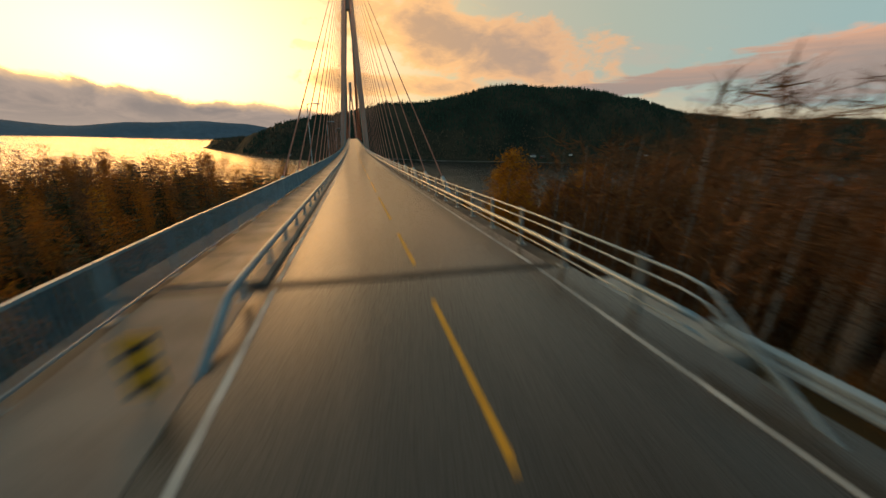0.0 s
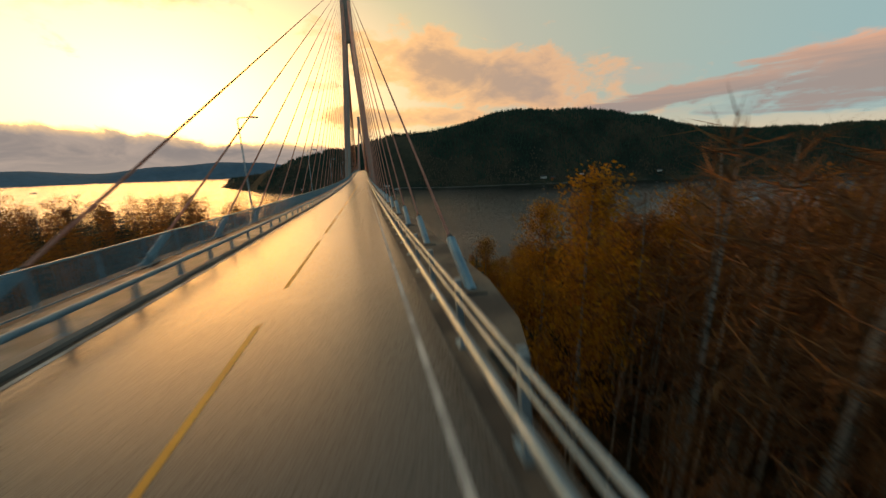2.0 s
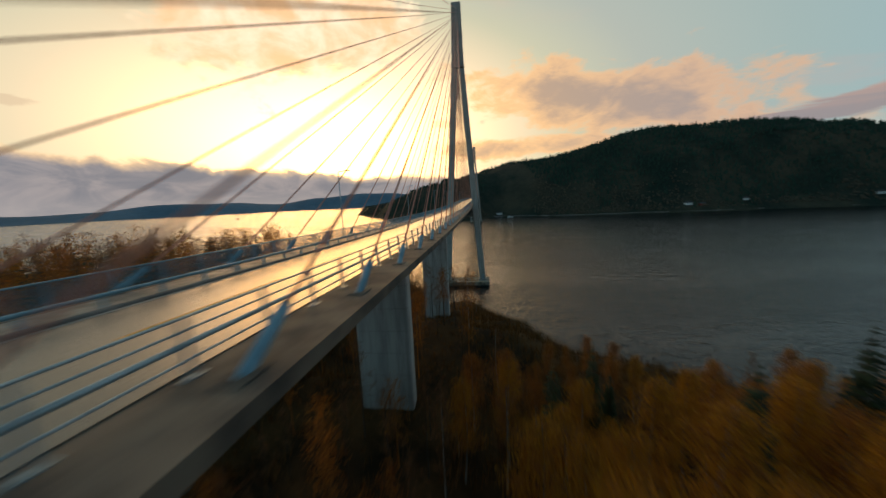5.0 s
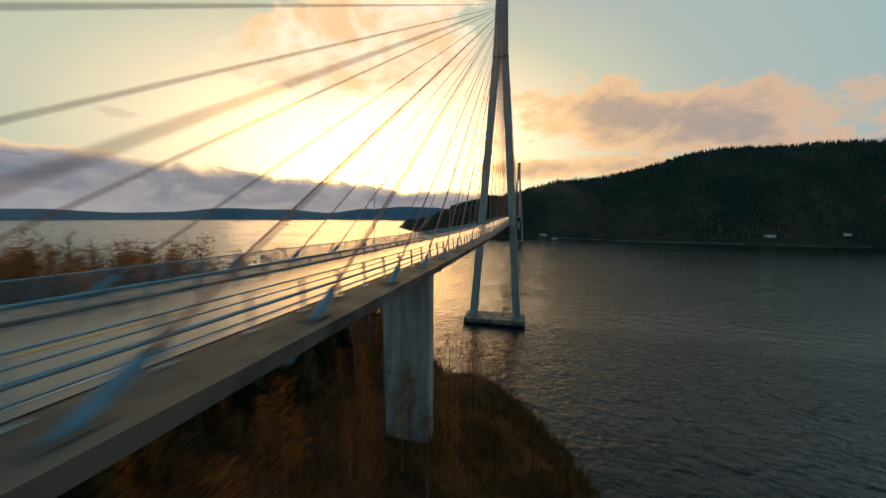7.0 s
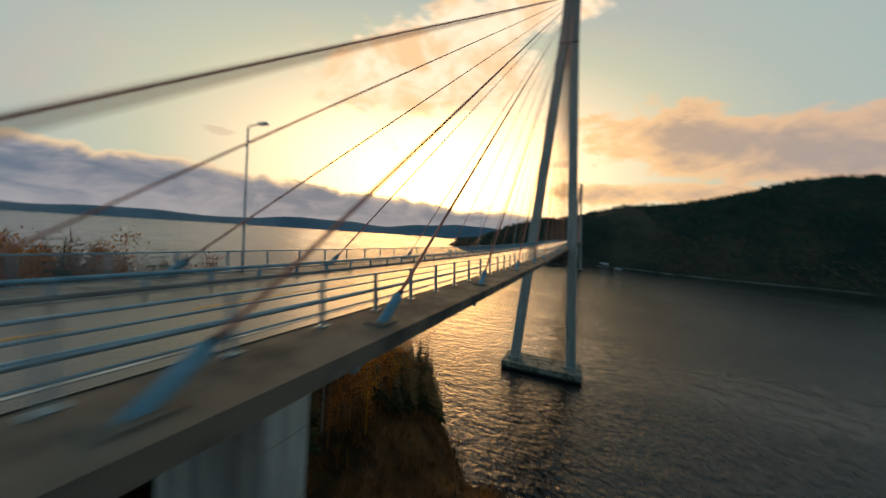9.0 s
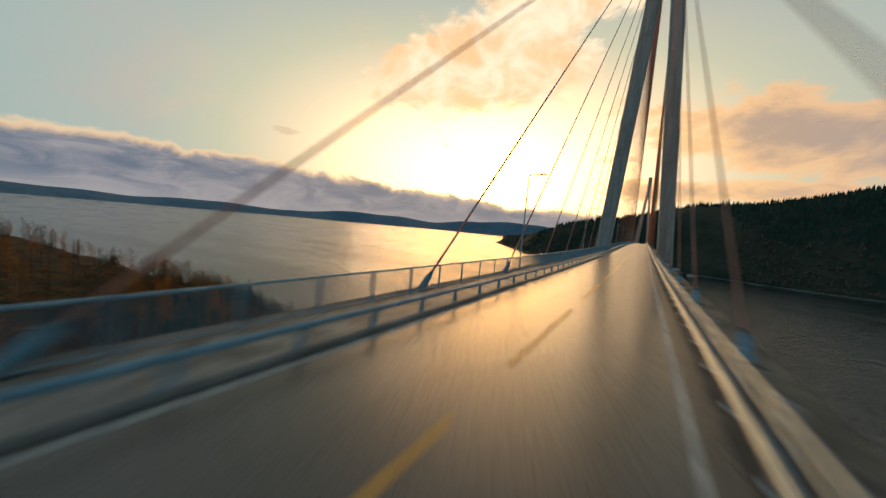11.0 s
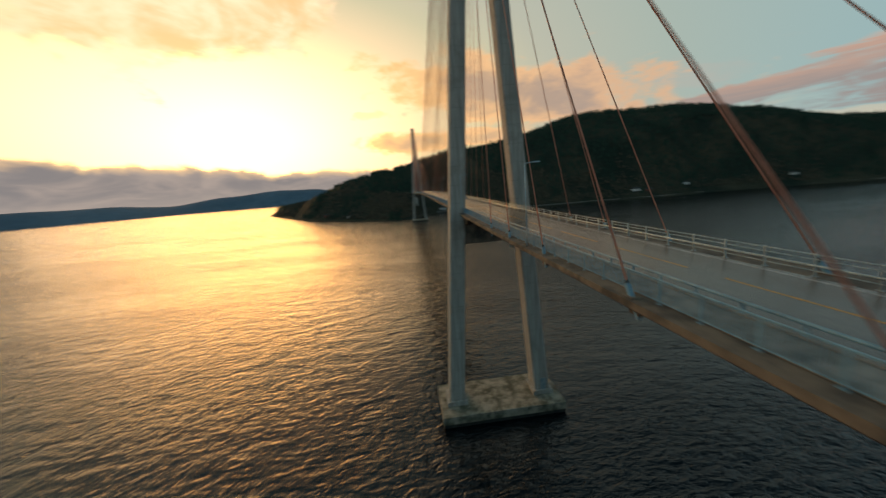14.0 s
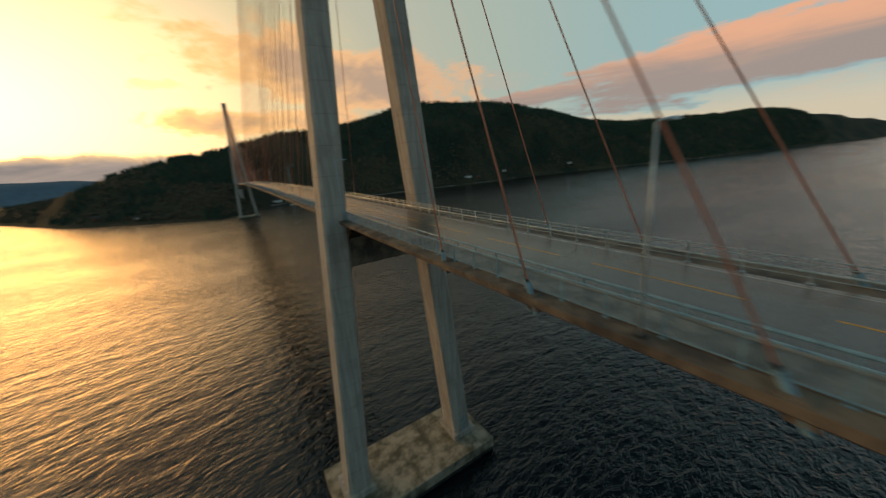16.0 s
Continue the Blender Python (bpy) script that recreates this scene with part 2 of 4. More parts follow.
def water_material():
    m, k, b, pos = material("fjord_water", 0.16)
    k.put(b.inputs["Base Color"], (0.00004, 0.0022, 0.0040))
    b.inputs["IOR"].default_value = 1.333
    b.inputs["Specular IOR Level"].default_value = 0.8
    calm = k.noise(k.scaled(pos, 0.35, 1, 1), 0.011, 4, 0.62)
    slick = k.span(calm, 0.38, 0.62)

    def waves(dx, dy):
        at = k.n("ShaderNodeVectorMath", {0: pos, 1: (dx, dy, 0.0)}, operation="ADD").outputs[0]
        v = k.scaled(at, 0.5, 1.0, 1.0)
        swell = k.noise(v, 0.17, 2, 0.5, 0.6)
        chop = k.noise(v, 0.66, 3, 0.58, 0.7)
        ripple = k.noise(v, 2.7, 3, 0.62, 0.4)
        h = k.math("ADD", k.math("MULTIPLY", swell, 0.70), k.math("MULTIPLY", chop, k.math("ADD", 0.34, k.math("MULTIPLY", slick, 0.34))))
        return k.math("ADD", h, k.math("MULTIPLY", ripple, 0.085))

    # the slope of the waves, taken over a hand's width, so that it holds far off as well as near
    here, step = waves(0.0, 0.0), 0.12
    east = k.math("DIVIDE", k.math("SUBTRACT", here, waves(step, 0.0)), step)
    north = k.math("DIVIDE", k.math("SUBTRACT", here, waves(0.0, step)), step)
    # a light wind from across the fjord: the lee faces are the steeper ones
    north = k.math("SUBTRACT", k.math("MINIMUM", k.math("MULTIPLY", north, 1.0), k.math("MULTIPLY", north, 0.6)), 0.02)
    tilt = k.n("ShaderNodeCombineXYZ", {0: east, 1: north, 2: 1.0}).outputs[0]
    k.put(b.inputs["Normal"], k.n("ShaderNodeVectorMath", {0: tilt}, operation="NORMALIZE").outputs[0])
    k.put(b.inputs["Roughness"], k.span(slick, 0.0, 1.0, 0.09, 0.20))
    return m


IRON = two_tone("dark_steel", (0.02, 0.02, 0.02), (0.06, 0.055, 0.05), 2.0, 0.55, 0.3, grain=25, bump_size=0.003)
GLASSY = two_tone("dull_lamp_lens", (0.35, 0.36, 0.36), (0.42, 0.43, 0.43), 3.0, 0.25, grain=20, bump=0.02, bump_size=0.001)
SLAB = two_tone("mossy_slab_concrete", (0.09, 0.085, 0.055), (0.36, 0.32, 0.25), 0.35, 0.9, grain=2.2, bump=0.3, bump_size=0.05)
TIDE = two_tone("tidal_weed", (0.006, 0.007, 0.006), (0.03, 0.03, 0.024), 0.6, 0.7, grain=3.0, bump=0.4, bump_size=0.05)


def boarded():
    m, k, b, pos = material("board_marked_concrete", 0.85)
    z = k.n("ShaderNodeSeparateXYZ", {0: pos}).outputs["Z"]
    lift = k.span(k.math("PINGPONG", z, 1.25), 0.0, 0.05)
    stain = k.noise(k.scaled(pos, 1.0, 1.0, 0.12), 1.1, 5, 0.6)
    fine = k.noise(pos, 8.0, 4, 0.6)
    col = k.mix(k.span(stain, 0.35, 0.7), (0.46, 0.44, 0.40), (0.28, 0.265, 0.24))
    col = k.mix(0.35, col, k.ramp(fine, (0.3, 0.5), (0.7, 1.0)), "MULTIPLY")
    col = k.mix(lift, k.mix(1.0, col, (0.6, 0.6, 0.6), "MULTIPLY"), col)
    k.put(b.inputs["Base Color"], col)
    bumped(k, b, k.math("ADD", k.math("MULTIPLY", lift, 0.5), fine), 0.3, 0.02)
    return m


BOARDED = boarded()
WATER = water_material()
FLOOR = two_tone("autumn_forest_floor", (0.020, 0.013, 0.006), (0.075, 0.040, 0.014), 0.12, 0.95, grain=2.5, bump=0.8, bump_size=0.25)
FAR_WOOD = two_tone("far_forest", (0.020, 0.032, 0.024), (0.070, 0.060, 0.040), 0.010, 0.95, grain=0.09, bump=0.9, bump_size=6.0)
# the blue haze of distance is put into the far hills' colour
HAZE_HILL = two_tone("haze_tinted_far_hills", (0.075, 0.145, 0.205), (0.115, 0.185, 0.245), 0.002, 0.95, grain=0.02, bump=0.4, bump_size=8.0)


for earth in (FLOOR, FAR_WOOD, HAZE_HILL):
    [n for n in earth.node_tree.nodes if n.type == "BSDF_PRINCIPLED"][0].inputs["Specular IOR Level"].default_value = 0.1


# ---- building helpers ----
def mesh_of(bm, name):
    me = bpy.data.meshes.new(name)
    bm.to_mesh(me)
    bm.free()
    return me


def part(name, bm, mat, parent=None, label="", smooth=False):
    me = bm if isinstance(bm, bpy.types.Mesh) else mesh_of(bm, name)
    if mat and not me.materials:
        me.materials.append(mat)
    if smooth:
        for p in me.polygons:
            p.use_smooth = True
    ob = new(name, me)
    if parent:
        ob.parent = parent
    if label:
        ob["label"] = label
    return ob


def thing(name, label, category, at=(0, 0, 0), group="", kind=""):
    ob = new(name)
    ob.location = at
    ob.empty_display_size = 0.2
    return tagged(ob, label, category, group, kind)


def box(bm, x0, y0, z0, x1, y1, z1):
    v = [bm.verts.new((x, y, z)) for z in (z0, z1) for x, y in ((x0, y0), (x1, y0), (x1, y1), (x0, y1))]
    for f in ((3, 2, 1, 0), (4, 5, 6, 7), (0, 1, 5, 4), (1, 2, 6, 5), (2, 3, 7, 6), (3, 0, 4, 7)):
        bm.faces.new([v[i] for i in f])
    return v


def loft(bm, rings, closed=True, caps=True):
    rows = [[bm.verts.new(p) for p in ring] for ring in rings]
    n = len(rows[0])
    for a, b in zip(rows, rows[1:]):
        for i in range(n if closed else n - 1):
            j = (i + 1) % n
            bm.faces.new((a[i], a[j], b[j], b[i]))
    if caps and closed:
        bm.faces.new(rows[0][::-1])
        bm.faces.new(rows[-1])
    return rows


def tube(bm, pts, r, n=8, r_end=None):
    pts = [Vector(p) for p in pts]
    rings = []
    for i, p in enumerate(pts):
        d = (pts[min(i + 1, len(pts) - 1)] - pts[max(i - 1, 0)]).normalized()
        side = d.cross(Vector((0, 0, 1)))
        side = side.normalized() if side.length > 1e-4 else Vector((1, 0, 0))
        upv = side.cross(d)
        rad = r if r_end is None else r + (r_end - r) * i / (len(pts) - 1)
        rings.append([p + (side * math.cos(2 * math.pi * k / n) + upv * math.sin(2 * math.pi * k / n)) * rad for k in range(n)])
    loft(bm, rings)


SPAN, ZC, GRADE, SAG = 532.0, 49.76, 0.0204, 1.09e-4


def deck(y):
    """Height of the carriageway along the bridge."""
    if y > SPAN:
        return deck(SPAN - y)
    if y >= 0:
        return ZC + GRADE * (y - y * y / SPAN)
    y = max(y, -234.5)
    return ZC + GRADE * y + SAG * y * y


def swept(section, ys, zfun=deck):
    """A closed section of (x, z above the deck) drawn along the bridge."""
    bm = bmesh.new()
    loft(bm, [[(x, y, zfun(y) + z) for x, z in section] for y in ys])
    bmesh.ops.recalc_face_normals(bm, faces=bm.faces)
    return bm


def steps(a, b, d):
    n = max(1, round((b - a) / d))
    return [a + (b - a) * i / n for i in range(n + 1)]


# ---- ground, water and hills ----
def bump_hill(x, y, cx, cy, sx, sy, h, a=0.0):
    c, s = math.cos(a), math.sin(a)
    u, v = ((x - cx) * c + (y - cy) * s) / sx, (-(x - cx) * s + (y - cy) * c) / sy
    return h * math.exp(-(u * u + v * v))


SHORE = ((-900, -230), (-280, -40), (-140, -24), (-65, -37), (-25, -50), (-8, -70), (5, -82), (16, -93), (26, -108), (62, -135), (120, -165), (300, -260), (900, -500))


def shore_near(x):
    """Where the near bank meets the water, along y."""
    for (a, u), (b, v) in zip(SHORE, SHORE[1:]):
        if x <= b:
            return u + (v - u) * (x - a) / (b - a) + 2.5 * math.sin(x * 0.17) + 1.5 * math.sin(x * 0.41)
    return SHORE[-1][1]


def near_height(x, y):
    d = shore_near(x) - y
    rough = noise.noise((x * 0.03, y * 0.03, 1.0)) * 4 + noise.noise((x * 0.11, y * 0.11, 5.0)) * 1.3 + noise.noise((x * 0.4, y * 0.4, 5.0)) * 0.4
    if d < 0:
        return max(-6.0, d * 0.6)
    h = 23 * (1 - math.exp(-d / 15.0)) + min(d, 160) * 0.09 + rough * min(1, d / 12)
    t = min(max((-226 - y) / 11.0, 0), 1)
    t = t * t * (3 - 2 * t)
    slope = min(max((abs(x + 0.5) - 8.5) / 22.0, 0), 1)
    bank = 50.0 - 9 * slope + rough * 0.4 * slope
    return h + (bank - h) * t * (1 - 0.4 * slope)


FAR_SHORE = ((-40, 548), (20, 640), (60, 690), (180, 628), (300, 602), (520, 592), (720, 600), (860, 575), (980, 535), (1170, 480), (1500, 420), (1900, 350), (2600, 250), (4600, 100))


def shore_far(x):
    """Where the far bank meets the water, along y."""
    if x < -40:
        return 548 - (x + 40) * 0.95 + (0.8 * (-(x + 260)) if x < -260 else 0)
    for (a, u), (b, v) in zip(FAR_SHORE, FAR_SHORE[1:]):
        if x <= b:
            return u + (v - u) * (x - a) / (b - a) + 6 * math.sin(x * 0.021) + 3 * math.sin(x * 0.07)
    return 100.0


# the far ridge: place, half widths and height of each rise
RISES = ((-400, 1330, 120, 180, 14), (-250, 1000, 110, 150, 22), (-150, 900, 120, 150, 44), (-40, 880, 120, 150, 51), (90, 900, 110, 150, 87), (210, 870, 110, 150, 75),
         (330, 840, 120, 150, 97), (460, 820, 120, 160, 127), (590, 790, 120, 170, 108), (720, 770, 130, 170, 114), (870, 760, 150, 170, 110),
         (1050, 740, 180, 170, 90), (1300, 680, 230, 180, 91), (1650, 600, 280, 190, 105), (2100, 520, 340, 200, 133), (2700, 430, 420, 200, 111), (3500, 350, 500, 200, 90))


def far_height(x, y):
    d = y - shore_far(x)
    if x < -540:
        d = min(d, (x + 560) * 2.0)
    if d < 0:
        return max(-8.0, d * 0.3)
    rough = noise.noise((x * 0.006, y * 0.006, 3.0)) * 9 + noise.noise((x * 0.025, y * 0.025, 9.0)) * 6 + noise.noise((x * 0.07, y * 0.07, 2.0)) * 2.5
    h = sum(bump_hill(x, y, *rise) for rise in RISES if abs(x - rise[0]) < 3 * rise[2])
    g = min(1, d / 90)
    return 3 + 22 * g * min(1, d / 60) + h * g + rough * g


def sheet(name, xs, ys, fun, mat, label, category, kind="structure", smooth=True):
    verts = [(x, y, fun(x, y)) for y in ys for x in xs]
    n = len(xs)
    faces = [(j * n + i, j * n + i + 1, (j + 1) * n + i + 1, (j + 1) * n + i) for j in range(len(ys) - 1) for i in range(n - 1)]
    me = bpy.data.meshes.new(name)
    me.from_pydata(verts, [], faces)
    ob = part(name, me, mat, smooth=smooth)
    return tagged(ob, label, category, kind=kind)


def graded(a, b, fine_a, fine_b, d, grow=1.25):
    out = [fine_a]
    s = d
    while out[0] > a:
        s *= grow
        out.insert(0, max(a, out[0] - s))
    out += steps(fine_a, fine_b, d)[1:]
    s = d
    while out[-1] < b:
        s *= grow
        out.append(min(b, out[-1] + s))
    return out


sheet("water", [-4900, 0, 4900], [-1500, 1000, 4900], lambda x, y: 0.0, WATER, "calm rippled fjord water reflecting the evening sky", "water", smooth=False)
sheet("ground_near_bank", graded(-900, 900, -110, 90, 2.0), graded(-1500, -14, -270, -20, 2.0), near_height, FLOOR,
      "brown autumn forest ground sloping down to the fjord", "ground")
sheet("ground_far_bank", graded(-650, 4600, -600, 1700, 15), graded(90, 4300, 430, 1500, 15), far_height, FAR_WOOD,
      "dark forested hills across the fjord", "hill")


def far_ring(x, y):
    a = math.atan2(-x, y)
    r = math.hypot(x, y)
    h = 62 + 90 * max(0, noise.noise((a * 3.2, 0.0, 7.0)) + 0.35) + 24 * noise.noise((a * 11.0, 2.0, 7.0))
    h += 95 * math.exp(-((a - 0.33) / 0.20) ** 2)
    return -5 + h * min(1, max(0, (r - 4000) / 350))


def far_hills():
    verts, faces = [], []
    n, rs = 240, (3990, 4080, 4180, 4300, 4420)
    for r in rs:
        for i in range(n + 1):
            a = 0.02 + (2.2 - 0.02) * i / n
            x, y = -r * math.sin(a), r * math.cos(a)
            verts.append((x, y, far_ring(x, y)))
    for j in range(len(rs) - 1):
        for i in range(n):
            q = j * (n + 1) + i
            faces.append((q, q + n + 1, q + n + 2, q + 1))
    me = bpy.data.meshes.new("far_hills")
    me.from_pydata(verts, [], faces)
    tagged(part("backdrop_far_hills", me, HAZE_HILL, smooth=True), "low hills along the far shore, coloured with blue haze", "hill", kind="structure")


far_hills()

# ---- the bridge deck ----
Y0, Y1 = -234.5, 764.0
YS = steps(Y0, Y1, 5.0)
LEDGE = -221.6                          # where the ledge outside the guardrail begins
tagged(part("bridge_deck_end", swept([(-7.1, 0.05), (-7.1, -0.34), (-6.9, -0.5), (-1.9, -2.25), (1.9, -2.25), (4.5, -0.55), (4.7, -0.42), (4.7, 0.05)], steps(Y0, LEDGE, 3.0)), EDGE),
       "stained concrete end of the bridge deck by the abutment", "bridge deck", kind="structure")
tagged(part("bridge_deck", swept([(-7.1, 0.05), (-7.1, -0.34), (-6.9, -0.5), (-1.9, -2.25), (1.9, -2.25), (6.15, -0.55), (6.35, -0.42), (6.35, 0.05)], steps(LEDGE + 4.2, Y1, 5.0)), EDGE),
       "long stained concrete box girder deck of a cable-stayed bridge", "bridge deck", kind="structure")
bm = bmesh.new()
loft(bm, [[(x, yy, deck(yy) + z) for x, z in ((-7.1, 0.05), (-7.1, -0.34), (-6.9, -0.5), (-1.9, -2.25), (1.9, -2.25), (e - 0.2, -0.55), (e, -0.42), (e, 0.05))] for yy, e in ((LEDGE, 5.55), (LEDGE + 1.2, 5.95), (LEDGE + 4.2, 6.35))])
tagged(part("bridge_deck_taper", bm, EDGE), "stained concrete deck edge narrowing towards the abutment", "bridge deck", kind="structure")
tagged(part("road", swept([(-3.72, 0.054), (-3.72, 0.085), (4.05, 0.085), (4.05, 0.054)], YS), ASPHALT), "worn grey asphalt carriageway with a damp sheen", "road", kind="structure")
tagged(part("kerb", swept([(-4.12, 0.054), (-4.12, 0.2), (-4.08, 0.23), (-3.79, 0.23), (-3.724, 0.17), (-3.724, 0.054)], YS), WALKWAY), "low concrete kerb under the middle railing", "kerb", kind="structure")
footway = tagged(part("footway", swept([(-5.98, 0.054), (-5.98, 0.10), (-4.124, 0.10), (-4.124, 0.054)], YS), WALKWAY), "stained concrete footway slabs along the bridge", "pavement", kind="structure")
bm = bmesh.new()
box(bm, -0.92, 0.0, 0.0, 0.92, 2.36, 0.045)
bmesh.ops.bevel(bm, geom=[e for e in bm.edges if all(v.co.z > 0.04 for v in e.verts)], offset=0.012, segments=1, affect="EDGES")
slab_mesh = mesh_of(bm, "slab")
slab_mesh.materials.append(SLABS)
y = -234.2
while y < 120:
    q = part("slab", slab_mesh, None, footway)
    q.location = (-5.05, y, deck(y) + 0.101)
    q.rotation_euler = (math.atan2(deck(y + 2.4) - deck(y), 2.4), 0, 0)
    y += 2.4
for x in (-3.5, 3.52):
    tagged(part("edge_line", swept([(x - 0.06, 0.0885), (x - 0.06, 0.0925), (x + 0.06, 0.0925), (x + 0.06, 0.0885)], YS), WHITE), "worn white road edge line", "road marking", kind="structure")


def dash(y, length):
    bm = swept([(0.0, 0.0885), (0.0, 0.0925), (0.12, 0.0925), (0.12, 0.0885)], steps(y, y + length, 3.0))
    tagged(part("centre_dash", bm, YELLOW), "yellow centre line dash on the asphalt", "road marking", "centre line dashes")


dash(-240.2, 10.3)
for k in range(5):
    dash(-251.0 - 10.74 * k, 8.0)
y = -227.1
while y < 700:
    dash(y, 8.0)
    y += 10.74

bm = bmesh.new()
box(bm, -5.98, -234.75, deck(-234.5) + 0.03, 4.05, -234.3, deck(-234.5) + 0.096)
tagged(part("expansion_joint", bm, IRON), "dark steel expansion joint across the road", "expansion joint")


# ---- pylons ----
def leg_ring(z, s):
    """The outline of a leg at a height; s is its side."""
    t = (z - 2.0) / 126.0
    cx = 10.9 - 8.9 * t
    hx, hy = 1.85 - 0.25 * t, 2.3 - 0.45 * t
    c = 0.35
    ring = [(-hx + c, -hy), (hx - c, -hy), (hx, -hy + c), (hx, hy - c), (hx - c, hy), (-hx + c, hy), (-hx, hy - c), (-hx, -hy + c)]
    return [(s * cx + x, y, z) for x, y in ring]


def pylon(y):
    p = thing("pylon", "tall A-shaped concrete bridge pylon standing in the water", "pylon", (0, y, 0), "bridge pylons")
    for s in (-1, 1):
        bm = bmesh.new()
        loft(bm, [leg_ring(2.9 + 0.06 + 124.0 * i / 31, s) for i in range(32)])
        leg = part("leg", bm, CONCRETE, p)
        bm = bmesh.new()
        loft(bm, [[(s * cx + x, yy, z) for x, yy in ((-2.5, -2.9), (2.5, -2.9), (2.5, 2.9), (-2.5, 2.9))] for z, cx in ((2.9, 10.85), (3.9, 10.8))])
        part("plinth", bm, CONCRETE, leg)
    for x in (10.9,):
        bm = bmesh.new()
        box(bm, x - 0.55, -2.42, 3.95, x + 0.75, -2.24, 6.9)
        part("door", bm, GALV, p, "pale steel service door at the leg's foot")
    bm = bmesh.new()
    loft(bm, [[(x * k, yy, z) for x, yy in ((-3.0, -1.9), (3.0, -1.9), (3.3, -1.6), (3.3, 1.6), (3.0, 1.9), (-3.0, 1.9), (-3.3, 1.6), (-3.3, -1.6))] for z, k in ((127.6, 1.13), (131, 1.04), (140, 0.95), (161.5, 0.78))])
    part("head", bm, CONCRETE, p)
    bm = bmesh.new()
    loft(bm, [[(x, yy, z) for yy, z in ((-1.5, 42.6), (1.5, 42.6), (1.5, 46.9), (-1.5, 46.9))] for x in (-7.0, 7.0)])
    part("cross_beam", bm, EDGE, p)
    for s in (-1, 1):
        bm = bmesh.new()
        box(bm, s * 4.6 - 0.7, -0.9, 46.9, s * 4.6 + 0.7, 0.9, 48.2)
        part("bearing", bm, IRON, p, "dark bearing block under the deck")
    bm = bmesh.new()
    box(bm, -15.0, -6.8, 0.9, 15.0, 6.8, 2.9)
    bmesh.ops.bevel(bm, geom=bm.edges, offset=0.12, segments=1, affect="EDGES")
    footing = part("footing", bm, SLAB, p, "weathered concrete footing slab")
    bm = bmesh.new()
    box(bm, -14.8, -6.6, -5.0, 14.8, 6.6, 0.9)
    part("tidal_base", bm, TIDE, footing, "black weed-covered base below the slab")
    return p


pylon(0)
pylon(SPAN)


# ---- piers under the side spans ----
def pier(y, foot, top_half=2.9):
    p = thing("bridge_pier", "board-marked concrete wall pier under the deck", "pier", (0, y, 0), "bridge piers")
    bm = bmesh.new()
    h = deck(y) - 2.25
    ring = lambda k: [(-k + 0.15, -0.9), (k - 0.15, -0.9), (k, -0.75), (k, 0.75), (k - 0.15, 0.9), (-k + 0.15, 0.9), (-k, 0.75), (-k, -0.75)]
    loft(bm, [[(a, b, z) for a, b in ring(top_half)] for z in (foot, (foot + h) / 2, h - 0.25)])
    part("shaft", bm, BOARDED, p)
    for s in (-1, 1):
        bm = bmesh.new()
        box(bm, s * 1.5 - 0.4, -0.4, h - 0.25, s * 1.5 + 0.4, 0.4, h + 0.02)
        part("bearing", bm, IRON, p)


for y, foot in ((-169.6, 24.0), (-129.0, 15.0), (662.0, -3.0), (702.0, 4.0), (735.0, 8.0)):
    pier(y, foot)


def abutment(y, s):
    bm = bmesh.new()
    z = deck(y)
    box(bm, -7.3, min(y, y + s * 4), z - 14, 6.6, max(y, y + s * 4), z - 0.45)
    tagged(part("abutment", bm, BOARDED), "grey concrete bridge abutment in the bank", "abutment", kind="structure")


abutment(-234.6, -1)
abutment(764.2, 1)


# ---- stay cables ----
SIDE = (-28.5, -37.2, -47.3, -59, -70, -81, -92.5, -105, -117, -128, -134.3, -140.8, -147.3, -154.6, -161.6, -168.7, -175.8, -182.8, -189.8, -196.8, -204.0, -211.1, -218.2)
MAIN = [28.5 + 10.3 * k for k in range(len(SIDE))]


def stay(y_low, y_pylon, z_top, s):
    x = 5.5 if s > 0 else -6.6
    a = Vector((x, y_low, deck(y_low) + 0.05))
    b = Vector((s * 1.0, y_pylon + (1.7 if y_low > y_pylon else -1.7), z_top))
    d = (b - a).normalized()
    c = thing("stay_cable", "long red stay cable rising from a blue deck anchorage", "cable", a, "stay cables")
    tl = 0.55 + 0.9 * (min(abs(y_low - y_pylon), 225) / 155) ** 2
    bm = bmesh.new()
    tube(bm, [d * tl, (b - a) * 0.5 - Vector((0, 0, 0.0012 * (b - a).length)), b - a], 0.06, 8)
    part("cable", bm, RED, c, smooth=True)
    bm = bmesh.new()
    tube(bm, [d * -0.1, d * (tl * 0.7), d * (tl * 0.8), d * (tl + 0.05)], 0.17, 10)
    upper = part("anchor_tube", bm, BLUE, c, "pale blue steel anchorage tube")
    bm = bmesh.new()
    tube(bm, [d * tl, d * (tl + 0.25)], 0.1, 8)
    part("collar", bm, IRON, upper)
    bm = bmesh.new()
    box(bm, -0.35, -0.45, -0.03, 0.35, 0.45, 0.06)
    part("base_plate", bm, EDGE, c)
    low = d * (-1.05 / max(d.z, 0.4))
    bm = bmesh.new()
    tube(bm, [d * (-0.35 / max(d.z, 0.4)), low], 0.13, 8)
    part("lower_anchor_tube", bm, BLUE, c)
    bm = bmesh.new()
    bx = 0.25 if s < 0 else -0.25
    box(bm, bx - 0.4, low.y * 0.6 - 0.4, -0.85, bx + 0.25, low.y * 0.6 + 0.4, -0.4)
    part("corbel", bm, EDGE, c)
    return c


